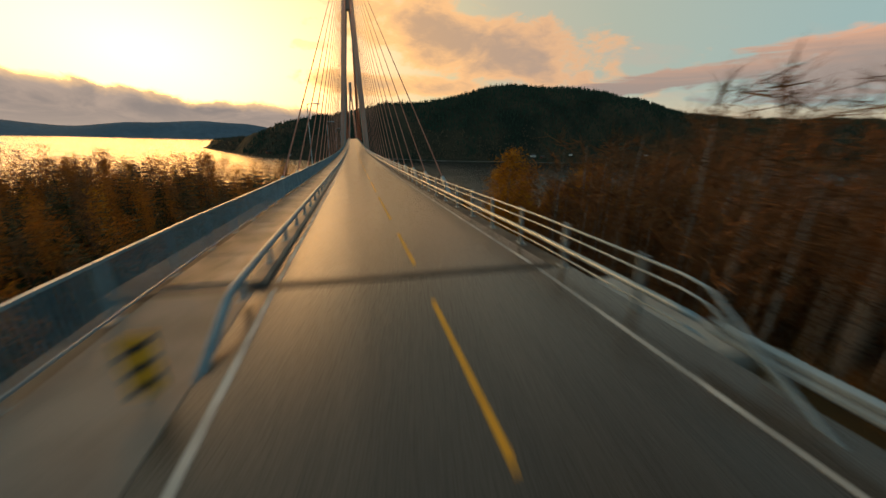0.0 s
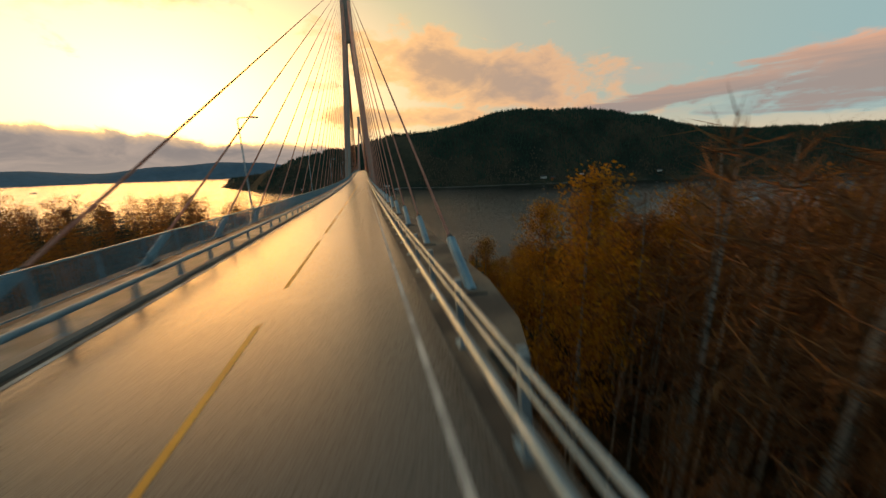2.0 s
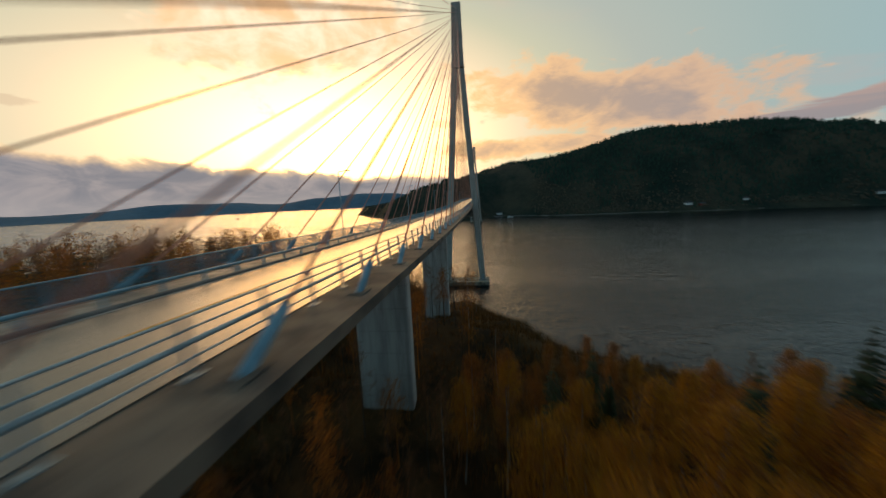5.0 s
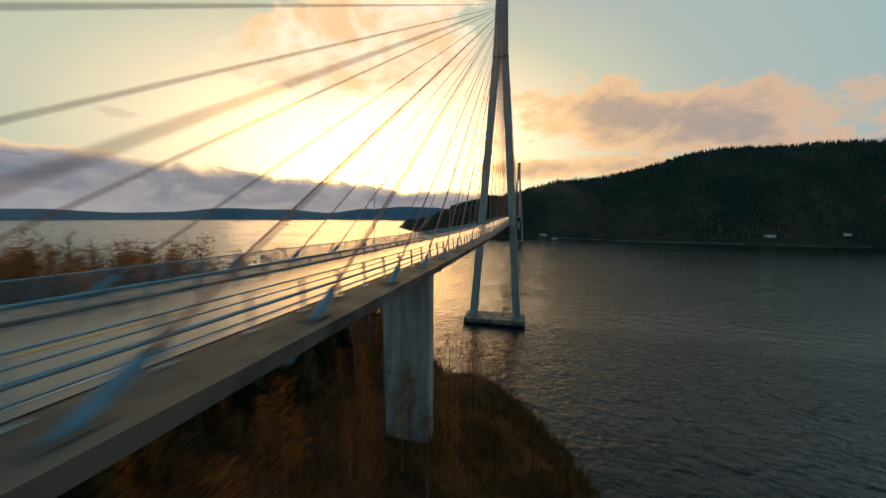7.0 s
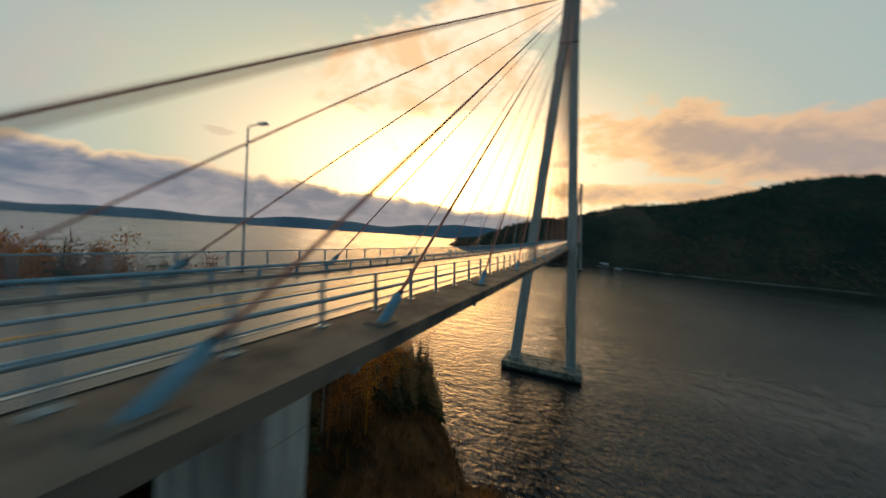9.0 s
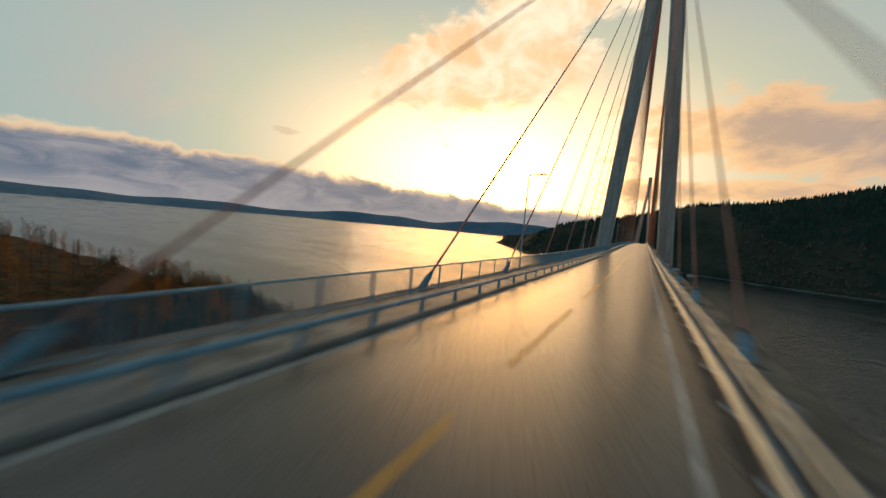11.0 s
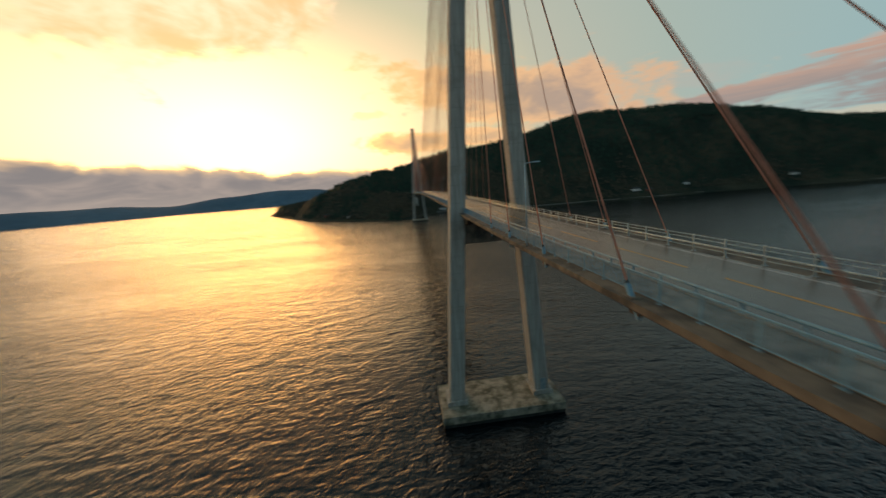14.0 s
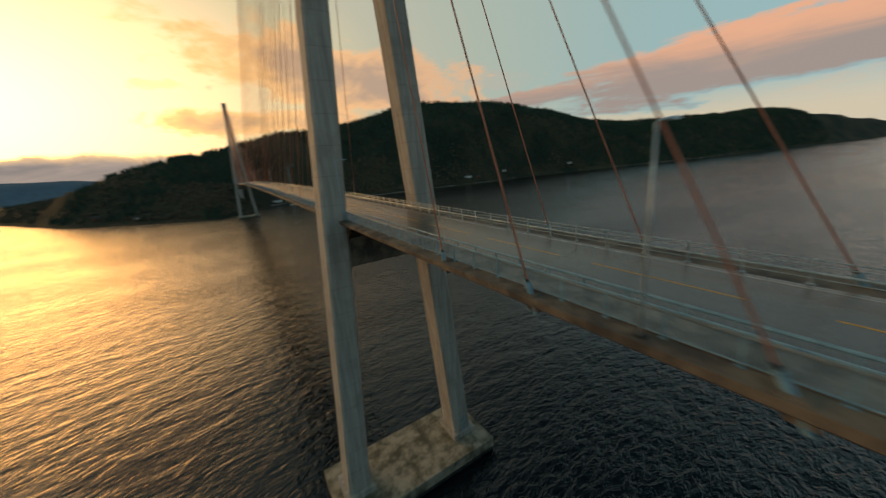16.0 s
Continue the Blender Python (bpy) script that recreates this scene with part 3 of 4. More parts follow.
for yp, flip in ((0, 1), (SPAN, -1)):
    for s in (-1, 1):
        for k in range(len(SIDE)):
            zt = 132.0 + 25.5 * k / (len(SIDE) - 1)
            stay(yp + flip * SIDE[k], yp, zt, s)
            stay(yp + flip * MAIN[k], yp, zt, s)


# ---- railings ----
def pipe_run(x, h, r, ys, n=8):
    return swept([(x + r * math.cos(2 * math.pi * k / n), h + r * math.sin(2 * math.pi * k / n)) for k in range(n)], ys)


def local_run(x, h, r, ys, bend):
    """A tube along the deck whose near end bends down into the ground."""
    bm = bmesh.new()
    tube(bm, [(x, ys[0] - b, deck(ys[0]) + z) for b, z in bend] + [(x, y, deck(y) + h) for y in ys], r, 8)
    return bm


def shared(name, mat, build):
    """One mesh for many alike pieces."""
    bm = bmesh.new()
    build(bm)
    me = mesh_of(bm, name)
    me.materials.append(mat)
    return me


def build_rail_post(bm):
    loft(bm, [[(x + 0.10 - 0.10 * k, y, z) for x, y in ((-0.06, -0.05), (0.06, -0.05), (0.06, 0.05), (-0.06, 0.05))] for z, k in ((0.0, 0.0), (0.7, 0.6), (1.36, 1.0))])
    box(bm, -0.03, -0.16, 0.0, 0.23, 0.16, 0.025)


def build_short_post(bm):
    loft(bm, [[(x * k, y * k, z) for x, y in ((-0.05, -0.06), (0.05, -0.06), (0.05, 0.06), (-0.05, 0.06))] for z, k in ((0.0, 1.2), (0.1, 1.0), (0.42, 0.9))])
    box(bm, -0.1, -0.12, 0.0, 0.1, 0.12, 0.02)


def build_fence_post(bm):
    box(bm, -0.03, -0.035, 0.0, 0.03, 0.035, 1.25)
    box(bm, -0.1, -0.1, -0.02, 0.1, 0.1, 0.02)


def build_panel(bm):
    for k in range(18):
        t = 0.13 * (k + 0.7)
        box(bm, -0.01, t - 0.013, 0.0, 0.01, t + 0.013, 1.07)


rail_posts = shared("post", GALV, build_rail_post)
short_post = shared("post", BLUE, build_short_post)
fence_post = shared("post", BLUE, build_fence_post)
panel = shared("panel", BLUE, build_panel)
bar = shared("bar", BLUE, lambda bm: box(bm, -0.01, -0.013, 0.0, 0.01, 0.013, 1.07))
guard = thing("guardrail", "galvanised four-tube guardrail beside the carriageway", "railing", (0, 0, 0), "bridge railings")
RY = steps(-238.4, Y1, 4.9)
for h, r, x in ((1.36, 0.035, 4.18), (1.08, 0.03, 4.22), (0.74, 0.075, 4.12), (0.42, 0.03, 4.24)):
    bend = [(3.0, -0.25), (2.4, 0.05), (0.5, h - 0.06)] if h > 1 else [(0.5, h)]
    part("rail", local_run(x, h, r, RY, bend), GALV, guard, smooth=True)
y = -237.4
while y < 110:
    p = part("post", rail_posts, None, guard)
    p.location = (4.27, y, deck(y) + 0.055)
    y += 2.7
bm = bmesh.new()
while y < Y1:
    z = deck(y) + 0.055
    box(bm, 4.22, y - 0.05, z, 4.34, y + 0.05, z + 1.35)
    y += 2.7
tagged(part("far_posts", bm, GALV, guard), kind="stuff")

mid = thing("middle_railing", "single blue-grey tube railing between footway and road", "railing", (0, 0, 0), "bridge railings")
part("rail", local_run(-3.93, 0.70, 0.085, [-235.9] + [y for y in RY if y > -235.5], [(1.9, 0.02), (1.65, 0.12), (0.4, 0.62)]), BLUE, mid, smooth=True)
y = -235.4
while y < 110:
    p = part("post", short_post, None, mid)
    p.location = (-3.93, y, deck(y) + 0.225)
    y += 2.4
bm = bmesh.new()
while y < Y1:
    z = deck(y) + 0.225
    box(bm, -3.98, y - 0.06, z, -3.88, y + 0.06, z + 0.42)
    y += 2.4
tagged(part("far_posts", bm, BLUE, mid), kind="stuff")

fence = thing("parapet_fence", "pale blue steel parapet with close upright bars", "railing", (0, 0, 0), "bridge railings")
FX, PITCH = -6.12, 2.4
FY = steps(-262.0, Y1, 5.0)
for h, wx, wz in ((1.30, 0.045, 0.03), (0.20, 0.02, 0.02)):
    part("rail", swept([(FX - wx, h - wz), (FX + wx, h - wz), (FX + wx, h + wz), (FX - wx, h + wz)], FY), BLUE, fence)
far_bars = bmesh.new()
y = -262.0
while y < Y1 - PITCH:
    z = deck(y)
    tilt = math.atan2(deck(y + PITCH) - z, PITCH)
    if y < 110:
        q = part("post", fence_post, None, fence)
        q.location = (FX, y, z + 0.05)
        if -96 < y < -57:
            for k in range(18):
                t = 0.13 * (k + 0.7)
                b = part("bar", bar, None, fence)
                b.location = (FX, y + t, deck(y + t) + 0.21)
        else:
            q = tagged(part("panel", panel, None, fence), kind="stuff")
            q.location, q.rotation_euler = (FX, y, z + 0.21), (tilt, 0, 0)
    else:
        box(far_bars, FX - 0.03, y - 0.035, z + 0.05, FX + 0.03, y + 0.035, z + 1.28)
        for k in range(9):
            t = 0.26 * (k + 0.7)
            box(far_bars, FX - 0.01, y + t - 0.012, z + 0.21, FX + 0.01, y + t + 0.012, z + 1.28)
    y += PITCH
tagged(part("far_bars", far_bars, BLUE, fence), kind="stuff")


# ---- street lamps on the deck's edge ----
def street_lamp():
    p = thing("street_lamp", "grey steel street lamp standing on the deck's edge", "street lamp", (0, 0, 0), "street lamps")
    bm = bmesh.new()
    tube(bm, [(0, 0, 0.0), (0, 0, 1.2), (0, 0, 4.5), (0, 0, 8.15)], 0.08, 10, 0.05)
    part("pole", bm, GALV, p, smooth=True)
    bm = bmesh.new()
    box(bm, -0.2, -0.2, 0.0, 0.2, 0.2, 0.05)
    for a, b in ((-1, -1), (1, -1), (1, 1), (-1, 1)):
        tube(bm, [(a * 0.15, b * 0.15, 0.05), (a * 0.15, b * 0.15, 0.11)], 0.02, 6)
    part("base_plate", bm, IRON, p)
    bm = bmesh.new()
    tube(bm, [(0, 0, 8.10), (0.12, 0, 8.22), (0.9, 0, 8.28)], 0.04, 8)
    part("arm", bm, GALV, p, smooth=True)
    bm = bmesh.new()
    loft(bm, [[(x, y * k, 8.28 + z * k) for y, z in ((-0.14, -0.05), (0.14, -0.05), (0.10, 0.07), (-0.10, 0.07))] for x, k in ((0.75, 0.6), (0.95, 1.0), (1.45, 1.0), (1.55, 0.6))])
    head = part("lamp_head", bm, GALV, p)
    bm = bmesh.new()
    box(bm, 0.98, -0.10, 8.215, 1.4, 0.10, 8.233)
    part("lens", bm, GLASSY, head, "dull lens of the unlit lamp")
    return p


LAMP_Y = (-43.0, -77.5, -124.0, -163, -196.5, *range(-3, 740, 40))
first = street_lamp()
first.location = (-6.6, LAMP_Y[0], deck(LAMP_Y[0]) + 0.05)
for y in LAMP_Y[1:]:
    copy_thing(first, pose(-6.6, y, deck(y) + 0.05))


# ---- the road behind the joint, on the bank ----
LY = steps(-330.0, -234.75, 6.0)
tagged(part("approach_road", swept([(-3.95, -0.5), (-3.95, 0.085), (4.6, 0.085), (4.6, -0.5)], LY), ASPHALT), "worn dark asphalt road leading onto the bridge", "road", kind="structure")
tagged(part("approach_footway", swept([(-5.98, -0.5), (-5.98, 0.1), (-3.954, 0.1), (-3.954, -0.5)], LY), WALKWAY), "dusty asphalt footway leading onto the bridge", "pavement", kind="structure")
tagged(part("approach_wall", swept([(-6.6, -1.5), (-6.6, 0.06), (-6.0, 0.06), (-6.0, -1.5)], LY), EDGE), "low concrete edge wall under the parapet", "wall", kind="structure")
for x in (-3.5, 3.52):
    tagged(part("edge_line", swept([(x - 0.06, 0.0885), (x - 0.06, 0.0925), (x + 0.06, 0.0925), (x + 0.06, 0.0885)], LY), WHITE), "worn white road edge line", "road marking", kind="structure")


def crash_barrier():
    p = thing("crash_barrier", "ribbed steel crash barrier on short posts by the verge", "guardrail", (0, 0, 0))
    prof = [(0.0, 0.42), (0.07, 0.47), (0.07, 0.53), (0.0, 0.58), (0.07, 0.63), (0.07, 0.69), (0.0, 0.74), (-0.015, 0.74), (0.055, 0.685), (0.055, 0.635), (-0.015, 0.58), (0.055, 0.525), (0.055, 0.475), (-0.015, 0.42)]
    part("beam", swept([(4.42 - x, z) for x, z in prof], steps(-325.0, -239.0, 4.0)), GALV, p)
    y = -324.0
    while y < -239:
        bm = bmesh.new()
        box(bm, 4.44, y - 0.06, deck(y) - 0.3, 4.56, y + 0.06, deck(y) + 0.7)
        part("post", bm, GALV, p)
        y += 2.0


crash_barrier()


def marker_board():
    p = thing("hazard_marker", "yellow hazard marker board on a short post by the footway", "road sign", (-4.3, -238.2, deck(-238.2) + 0.1))
    bm = bmesh.new()
    tube(bm, [(0, 0, -0.05), (0, 0, 1.0)], 0.03, 8)
    part("post", bm, GALV, p)
    bm = bmesh.new()
    box(bm, -0.2, -0.035, 0.15, 0.2, -0.015, 1.05)
    board = part("board", bm, YELLOW, p)
    for k in range(3):
        bm = bmesh.new()
        z = 0.25 + 0.28 * k
        loft(bm, [[(x, yy, z + dz + x * 0.5) for dz, yy in ((0.0, -0.042), (0.10, -0.042), (0.10, -0.037), (0.0, -0.037))] for x in (-0.19, 0.19)])
        part("stripe", bm, IRON, board, "black slanted stripe")


marker_board()


# ---- trees ----
def leaf_material(name, a, b, rough=0.7, sheer=0.0):
    m, k, s, pos = material(name, rough)
    s.inputs["Specular IOR Level"].default_value = 0.1
    isl = k.n("ShaderNodeNewGeometry").outputs["Random Per Island"]
    obj = k.n("ShaderNodeObjectInfo").outputs["Random"]
    mixv = k.math("FRACT", k.math("ADD", k.math("MULTIPLY", isl, 0.75), k.math("MULTIPLY", obj, 0.9)))
    col = k.mix(mixv, a, b)
    k.put(s.inputs["Base Color"], col)
    if sheer:
        t = k.n("ShaderNodeBsdfTranslucent", {"Color": col})
        mx = k.n("ShaderNodeMixShader", {0: sheer, 1: s.outputs[0], 2: t.outputs[0]})
        out = [n for n in k.t.nodes if n.type == "OUTPUT_MATERIAL"][0]
        k.t.links.new(mx.outputs[0], out.inputs[0])
    return m


def birch_bark():
    m, k, b, pos = material("birch_bark", 0.75)
    v = k.scaled(pos, 2.0, 2.0, 9.0)
    marks = k.noise(v, 1.0, 4, 0.65)
    col = k.mix(k.span(marks, 0.50, 0.60), (0.22, 0.19, 0.16), (0.045, 0.037, 0.03))
    k.put(b.inputs["Base Color"], col)
    bumped(k, b, marks, 0.3, 0.02)
    return m


BARK = birch_bark()
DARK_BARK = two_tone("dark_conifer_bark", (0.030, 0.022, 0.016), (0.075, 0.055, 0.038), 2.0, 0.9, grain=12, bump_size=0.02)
TWIG = leaf_material("bare_twigs", (0.115, 0.052, 0.026), (0.25, 0.112, 0.046), 0.85)
GOLD = leaf_material("golden_leaves", (0.30, 0.122, 0.011), (0.50, 0.225, 0.02), 0.7, 0.4)
RUST = leaf_material("rusty_leaves", (0.25, 0.088, 0.018), (0.42, 0.165, 0.030), 0.75, 0.3)
NEEDLE = leaf_material("conifer_needles", (0.009, 0.018, 0.008), (0.028, 0.042, 0.015), 0.75)
BRUSH = leaf_material("dry_brush", (0.060, 0.029, 0.009), (0.19, 0.085, 0.022), 0.9)


def limbs(rng, h, n, spread, low=0.3):
    """Starts and ends of the main limbs of a broadleaf tree."""
    out = []
    for i in range(n):
        t = low + (0.97 - low) * (i + rng.random()) / n
        a = i * 2.4 + rng.uniform(-0.4, 0.4)
        ln = spread * (1.05 - t) ** 0.7 * rng.uniform(0.7, 1.2)
        rise = min(rng.uniform(0.6, 1.2) * ln, h * (1.0 - t) + 0.02 * h)
        p0 = Vector((0, 0, h * t))
        out.append((p0, p0 + Vector((math.cos(a) * ln, math.sin(a) * ln, rise))))
    return out


def trunk_mesh(rng, h, r, lim, mat, sides=6):
    bm = bmesh.new()
    bend = (rng.uniform(-0.03, 0.03) * h, rng.uniform(-0.03, 0.03) * h)
    tube(bm, [(bend[0] * math.sin(3 * t), bend[1] * math.sin(2.4 * t), h * t) for t in (0, 0.03, 0.15, 0.35, 0.55, 0.75, 0.9, 1.0)], r, sides, 0.015)
    me = mesh_of(bm, "trunk")
    me.materials.append(mat)
    return me


def flakes(name, pts, mat):
    """A mesh of small triangles and quads given as point tuples."""
    verts, faces = [], []
    for f in pts:
        faces.append(tuple(range(len(verts), len(verts) + len(f))))
        verts.extend(f)
    me = bpy.data.meshes.new(name)
    me.from_pydata(verts, [], faces)
    me.materials.append(mat)
    return me


def twig_faces(rng, lim, per, length, width):
    out = []
    for p0, p1 in lim:
        d = p1 - p0
        for _ in range(per):
            t = rng.uniform(0.15, 1.05)
            q = p0 + d * t
            w = Vector((rng.gauss(0, 1), rng.gauss(0, 1), rng.gauss(0.7, 0.7))).normalized() * length * rng.uniform(0.5, 1.2)
            side = w.cross(Vector((rng.gauss(0, 1), rng.gauss(0, 1), rng.gauss(0, 1)))).normalized() * width
            out.append((q - side, q + side, q + w))
            q2 = q + w * 0.5
            w2 = (w + Vector((rng.gauss(0, 1), rng.gauss(0, 1), rng.gauss(0, 1))) * 0.5) * 0.6
            out.append((q2 - side * 0.7, q2 + side * 0.7, q2 + w2))
    return out


def limb_faces(lim, r):
    """Three-sided limbs as faces, to join the twigs."""
    out = []
    for p0, p1 in lim:
        d = p1 - p0
        u = d.cross(Vector((0, 0, 1))).normalized() * r
        v = d.cross(u).normalized() * r
        ring = (u, v * 0.9 - u * 0.5, -v * 0.9 - u * 0.5)
        for i in range(3):
            out.append((p0 + ring[i], p0 + ring[(i + 1) % 3], p1))
    return out


def leaf_faces(rng, lim, per, size, reach):
    out = []
    for p0, p1 in lim:
        d = p1 - p0
        for _ in range(per):
            q = p0 + d * rng.uniform(0.2, 1.03) + Vector([reach * (rng.random() + rng.random() + rng.random() - 1.5) * 1.8 for _ in range(3)])
            u = Vector((rng.gauss(0, 1), rng.gauss(0, 1), rng.gauss(0, 1))).normalized() * size * rng.uniform(0.6, 1.3)
            v = u.cross(Vector((rng.gauss(0, 1), rng.gauss(0, 1), rng.gauss(0, 1)))).normalized() * u.length * 0.8
            out.append((q - u, q - v * 0.7, q + u, q + v * 0.7))
    return out


def spruce_faces(rng, h, rad, levels, fronds):
    out = []
    for i in range(levels):
        t = (i + rng.random()) / levels
        z = h * (0.10 + 0.90 * t)
        ln = rad * (1 - t) ** 0.85 * rng.uniform(0.75, 1.2) + 0.12
        for k in range(fronds):
            a = 2 * math.pi * (k + rng.random()) / fronds
            l2 = ln * rng.uniform(0.65, 1.15)
            c, s = math.cos(a), math.sin(a)
            drop = -0.25 * l2 + 0.15 * l2 * t
            root, tip = Vector((0, 0, z)), Vector((c * l2, s * l2, z + drop))
            mid = root.lerp(tip, 0.6) + Vector((0, 0, -0.05 * l2))
            wv = Vector((-s, c, 0)) * l2 * 0.20
            out.append((root, mid - wv, tip, mid + wv))
            for g in (-1, 1):
                out.append((mid + wv * g * 0.3, mid + wv * g * 1.5 + Vector((c, s, 0)) * l2 * 0.12 - Vector((0, 0, 0.10 * l2)), mid + Vector((c, s, 0)) * l2 * 0.25))
    return out


def birch(seed, h, leaves=None):
    rng = random.Random(seed)
    lim = limbs(rng, h, 20, h * 0.22)
    kind = {None: ("bare_birch", "leafless birch with a pale trunk and brown twigs"), "gold": ("golden_birch", "birch with golden autumn leaves and a pale trunk"),
            "rust": ("rusty_birch", "birch with thin rusty autumn leaves and a pale trunk")}[leaves]
    p = thing(kind[0], kind[1], "tree", (0, 0, 0), kind[0].replace("_", " ") + " trees")
    part("trunk", trunk_mesh(rng, h, 0.012 * h, lim, BARK), None, p)
    tagged(part("crown", flakes("crown", limb_faces(lim, 0.036) + twig_faces(rng, lim, 46, h * 0.06, 0.008), TWIG), None, p), kind="stuff")
    if leaves == "gold":
        tagged(part("foliage", flakes("foliage", leaf_faces(rng, lim, 300, 0.06, h * 0.035), GOLD), None, p), "golden yellow leaves", kind="stuff")
    if leaves == "rust":
        tagged(part("foliage", flakes("foliage", leaf_faces(rng, lim, 240, 0.075, h * 0.038), RUST), None, p), "sparse rusty leaves", kind="stuff")
    return p


def spruce(seed, h):
    rng = random.Random(seed)
    p = thing("spruce", "dark green spruce with drooping branches", "tree", (0, 0, 0), "spruce trees")
    part("trunk", trunk_mesh(rng, h, 0.012 * h, [], DARK_BARK), None, p)
    tagged(part("crown", flakes("crown", spruce_faces(rng, h, h * 0.17, 34, 11), NEEDLE), None, p), kind="stuff")
    return p


KINDS = {"bare": [birch(s, 12.0) for s in (1, 2, 3, 4)], "gold": [birch(s, 10.0, "gold") for s in (11, 12, 13)],
         "rust": [birch(s, 11.0, "rust") for s in (21, 22, 23)], "spruce": [spruce(s, 12.0) for s in (31, 32, 33)]}
HEIGHT = {"bare": 12.0, "gold": 10.0, "rust": 11.0, "spruce": 12.0}
used, taken, rng = set(), [], random.Random(5)


def plant(kind, x, y, h):
    z = near_height(x, y)
    proto = rng.choice(KINDS[kind])
    k = h / HEIGHT[kind]
    wide = k * rng.uniform(0.85, 1.15)
    m = pose(x, y, z - 0.15, 0, 0, rng.uniform(0, 360)) @ Matrix.Diagonal((wide, wide, k, 1))
    taken.append((x, y))
    if proto.name not in used:
        used.add(proto.name)
        proto.matrix_basis = m
    else:
        copy_thing(proto, m @ Matrix.Diagonal([1 / v for v in proto.scale] + [1]))


def tallest(x, y):
    """How high a treetop may reach at a place, by what grows there."""
    if x > 0:
        if x < 15 and y > -243:
            return 45.0 - max(0, y + 215) * 0.1
        for a, b in ((-226, 59.0), (-219, 57.0), (-212, 55.5), (-206, 53.2), (-200, 50.0), (-192, 46.5), (-184, 43.0), (-174, 40.0)):
            if y < a:
                return b
        return 36.0
    top = 48.6 if y < -165 else 50.4 if y < -112 else 50.4 - (y + 112) * 0.36
    return top - (1.5 if x > -23 else 0.0)


def free(x, y, gap):
    return all((x - a) ** 2 + (y - b) ** 2 > gap * gap for a, b in taken)


# the golden birches by the bridge's right flank, then the mixed wood
for x, y, top in ((12.6, -214.0, 53.6), (16.5, -203, 51.0), (14.2, -196, 46.8), (27, -206, 52.0), (30, -195, 47.5), (38, -194, 47), (22, -188, 44), (13.6, -186, 41.5), (19, -200, 46.5), (24, -204, 48), (20, -194, 45), (25, -197, 46), (28, -189, 43.5), (18, -187, 41.5), (33, -200, 48.5), (31, -181, 41), (24, -178, 39.5), (37, -187, 43), (39, -173, 38.5), (16, -181, 39), (45, -195, 47), (43, -181, 41)):
    plant("gold", x, y, top - near_height(x, y))
for x, y, top in ((23.4, -194.5, 48.0), (11.0, -203, 48.0), (40, -176, 43.5), (21, -172, 39.5), (48, -190, 48), (14, -191, 41.0), (26, -184, 44)):
    plant("spruce", x, y, top - near_height(x, y))
for _ in range(34):
    x, y = rng.uniform(15.5, 36), rng.uniform(-224, -203)
    if free(x, y, 2.0):
        plant("bare" if y < -212 else rng.choice(("gold", "rust", "rust", "rust", "bare", "bare")), x, y, (tallest(x, y) - near_height(x, y)) * rng.uniform(0.9, 1.0))
for _ in range(170):
    x, y = rng.uniform(11.5, 48), rng.uniform(-210, -170)
    if free(x, y, 2.5) and shore_near(x) - y > 9:
        plant(rng.choice(("gold", "gold", "gold", "rust", "rust", "rust", "bare", "spruce" if y > -195 else "rust")), x, y, (tallest(x, y) - near_height(x, y)) * rng.uniform(0.8, 1.0))
tries = 0
while len(taken) < 390 and tries < 7000:
    tries += 1
    right = rng.random() < 0.62
    x, y = (rng.uniform(10.5, 62) if rng.random() < 0.6 else rng.uniform(8.5, 34), rng.uniform(-262, -160)) if right else (-rng.uniform(12, 80), rng.uniform(-250, -62))
    d = shore_near(x) - y
    if d < 9 or not free(x, y, 2.7):
        continue
    ground = near_height(x, y)
    tall = right and y < -203
    h = min(tallest(x, y) - ground, rng.uniform(15, 27) if tall else rng.uniform(9, 22)) * rng.uniform(0.92 if tall else 0.75, 1.0)
    if h < 3:
        continue
    r = rng.random()
    if right:
        kind = "gold" if (r < 0.34 and y > -206) else "spruce" if (r > 0.92 and y > -204) else "rust" if (r > 0.62 and y > -212) else "bare"
    else:
        kind = "spruce" if r < 0.48 else "gold" if (r < 0.51 and y < -130) else "rust" if r < 0.58 else "bare"
    plant(kind, x, y, h)


# ---- the wood further off, and brush on the banks ----
def scatter(name, proto, spots, mat, label, category):
    """Many copies of a small list of faces in one mesh."""
    sizes = [len(f) for f in proto]
    base = np.array([tuple(p) for f in proto for p in f], dtype=np.float32)
    n = len(base)
    allv = np.empty((len(spots) * n, 3), np.float32)
    for i, (x, y, z, k, kz, a) in enumerate(spots):
        c, s = math.cos(a) * k, math.sin(a) * k
        allv[i * n:(i + 1) * n, 0] = x + base[:, 0] * c - base[:, 1] * s
        allv[i * n:(i + 1) * n, 1] = y + base[:, 0] * s + base[:, 1] * c
        allv[i * n:(i + 1) * n, 2] = z + base[:, 2] * kz
    faces = []
    for i in range(len(spots)):
        q = i * n
        for m in sizes:
            faces.append(tuple(range(q, q + m)))
            q += m
    me = bpy.data.meshes.new(name)
    me.from_pydata(allv.tolist(), [], faces)
    me.materials.append(mat)
    return tagged(new(name, me), label, category, kind="stuff")


def thin_trunk(h):
    out = []
    for a in (0.0, 2.1, 4.2):
        b = a + 2.1
        out.append((Vector((0.10 * math.cos(a), 0.10 * math.sin(a), 0)), Vector((0.10 * math.cos(b), 0.10 * math.sin(b), 0)), Vector((0, 0, h))))
    return out


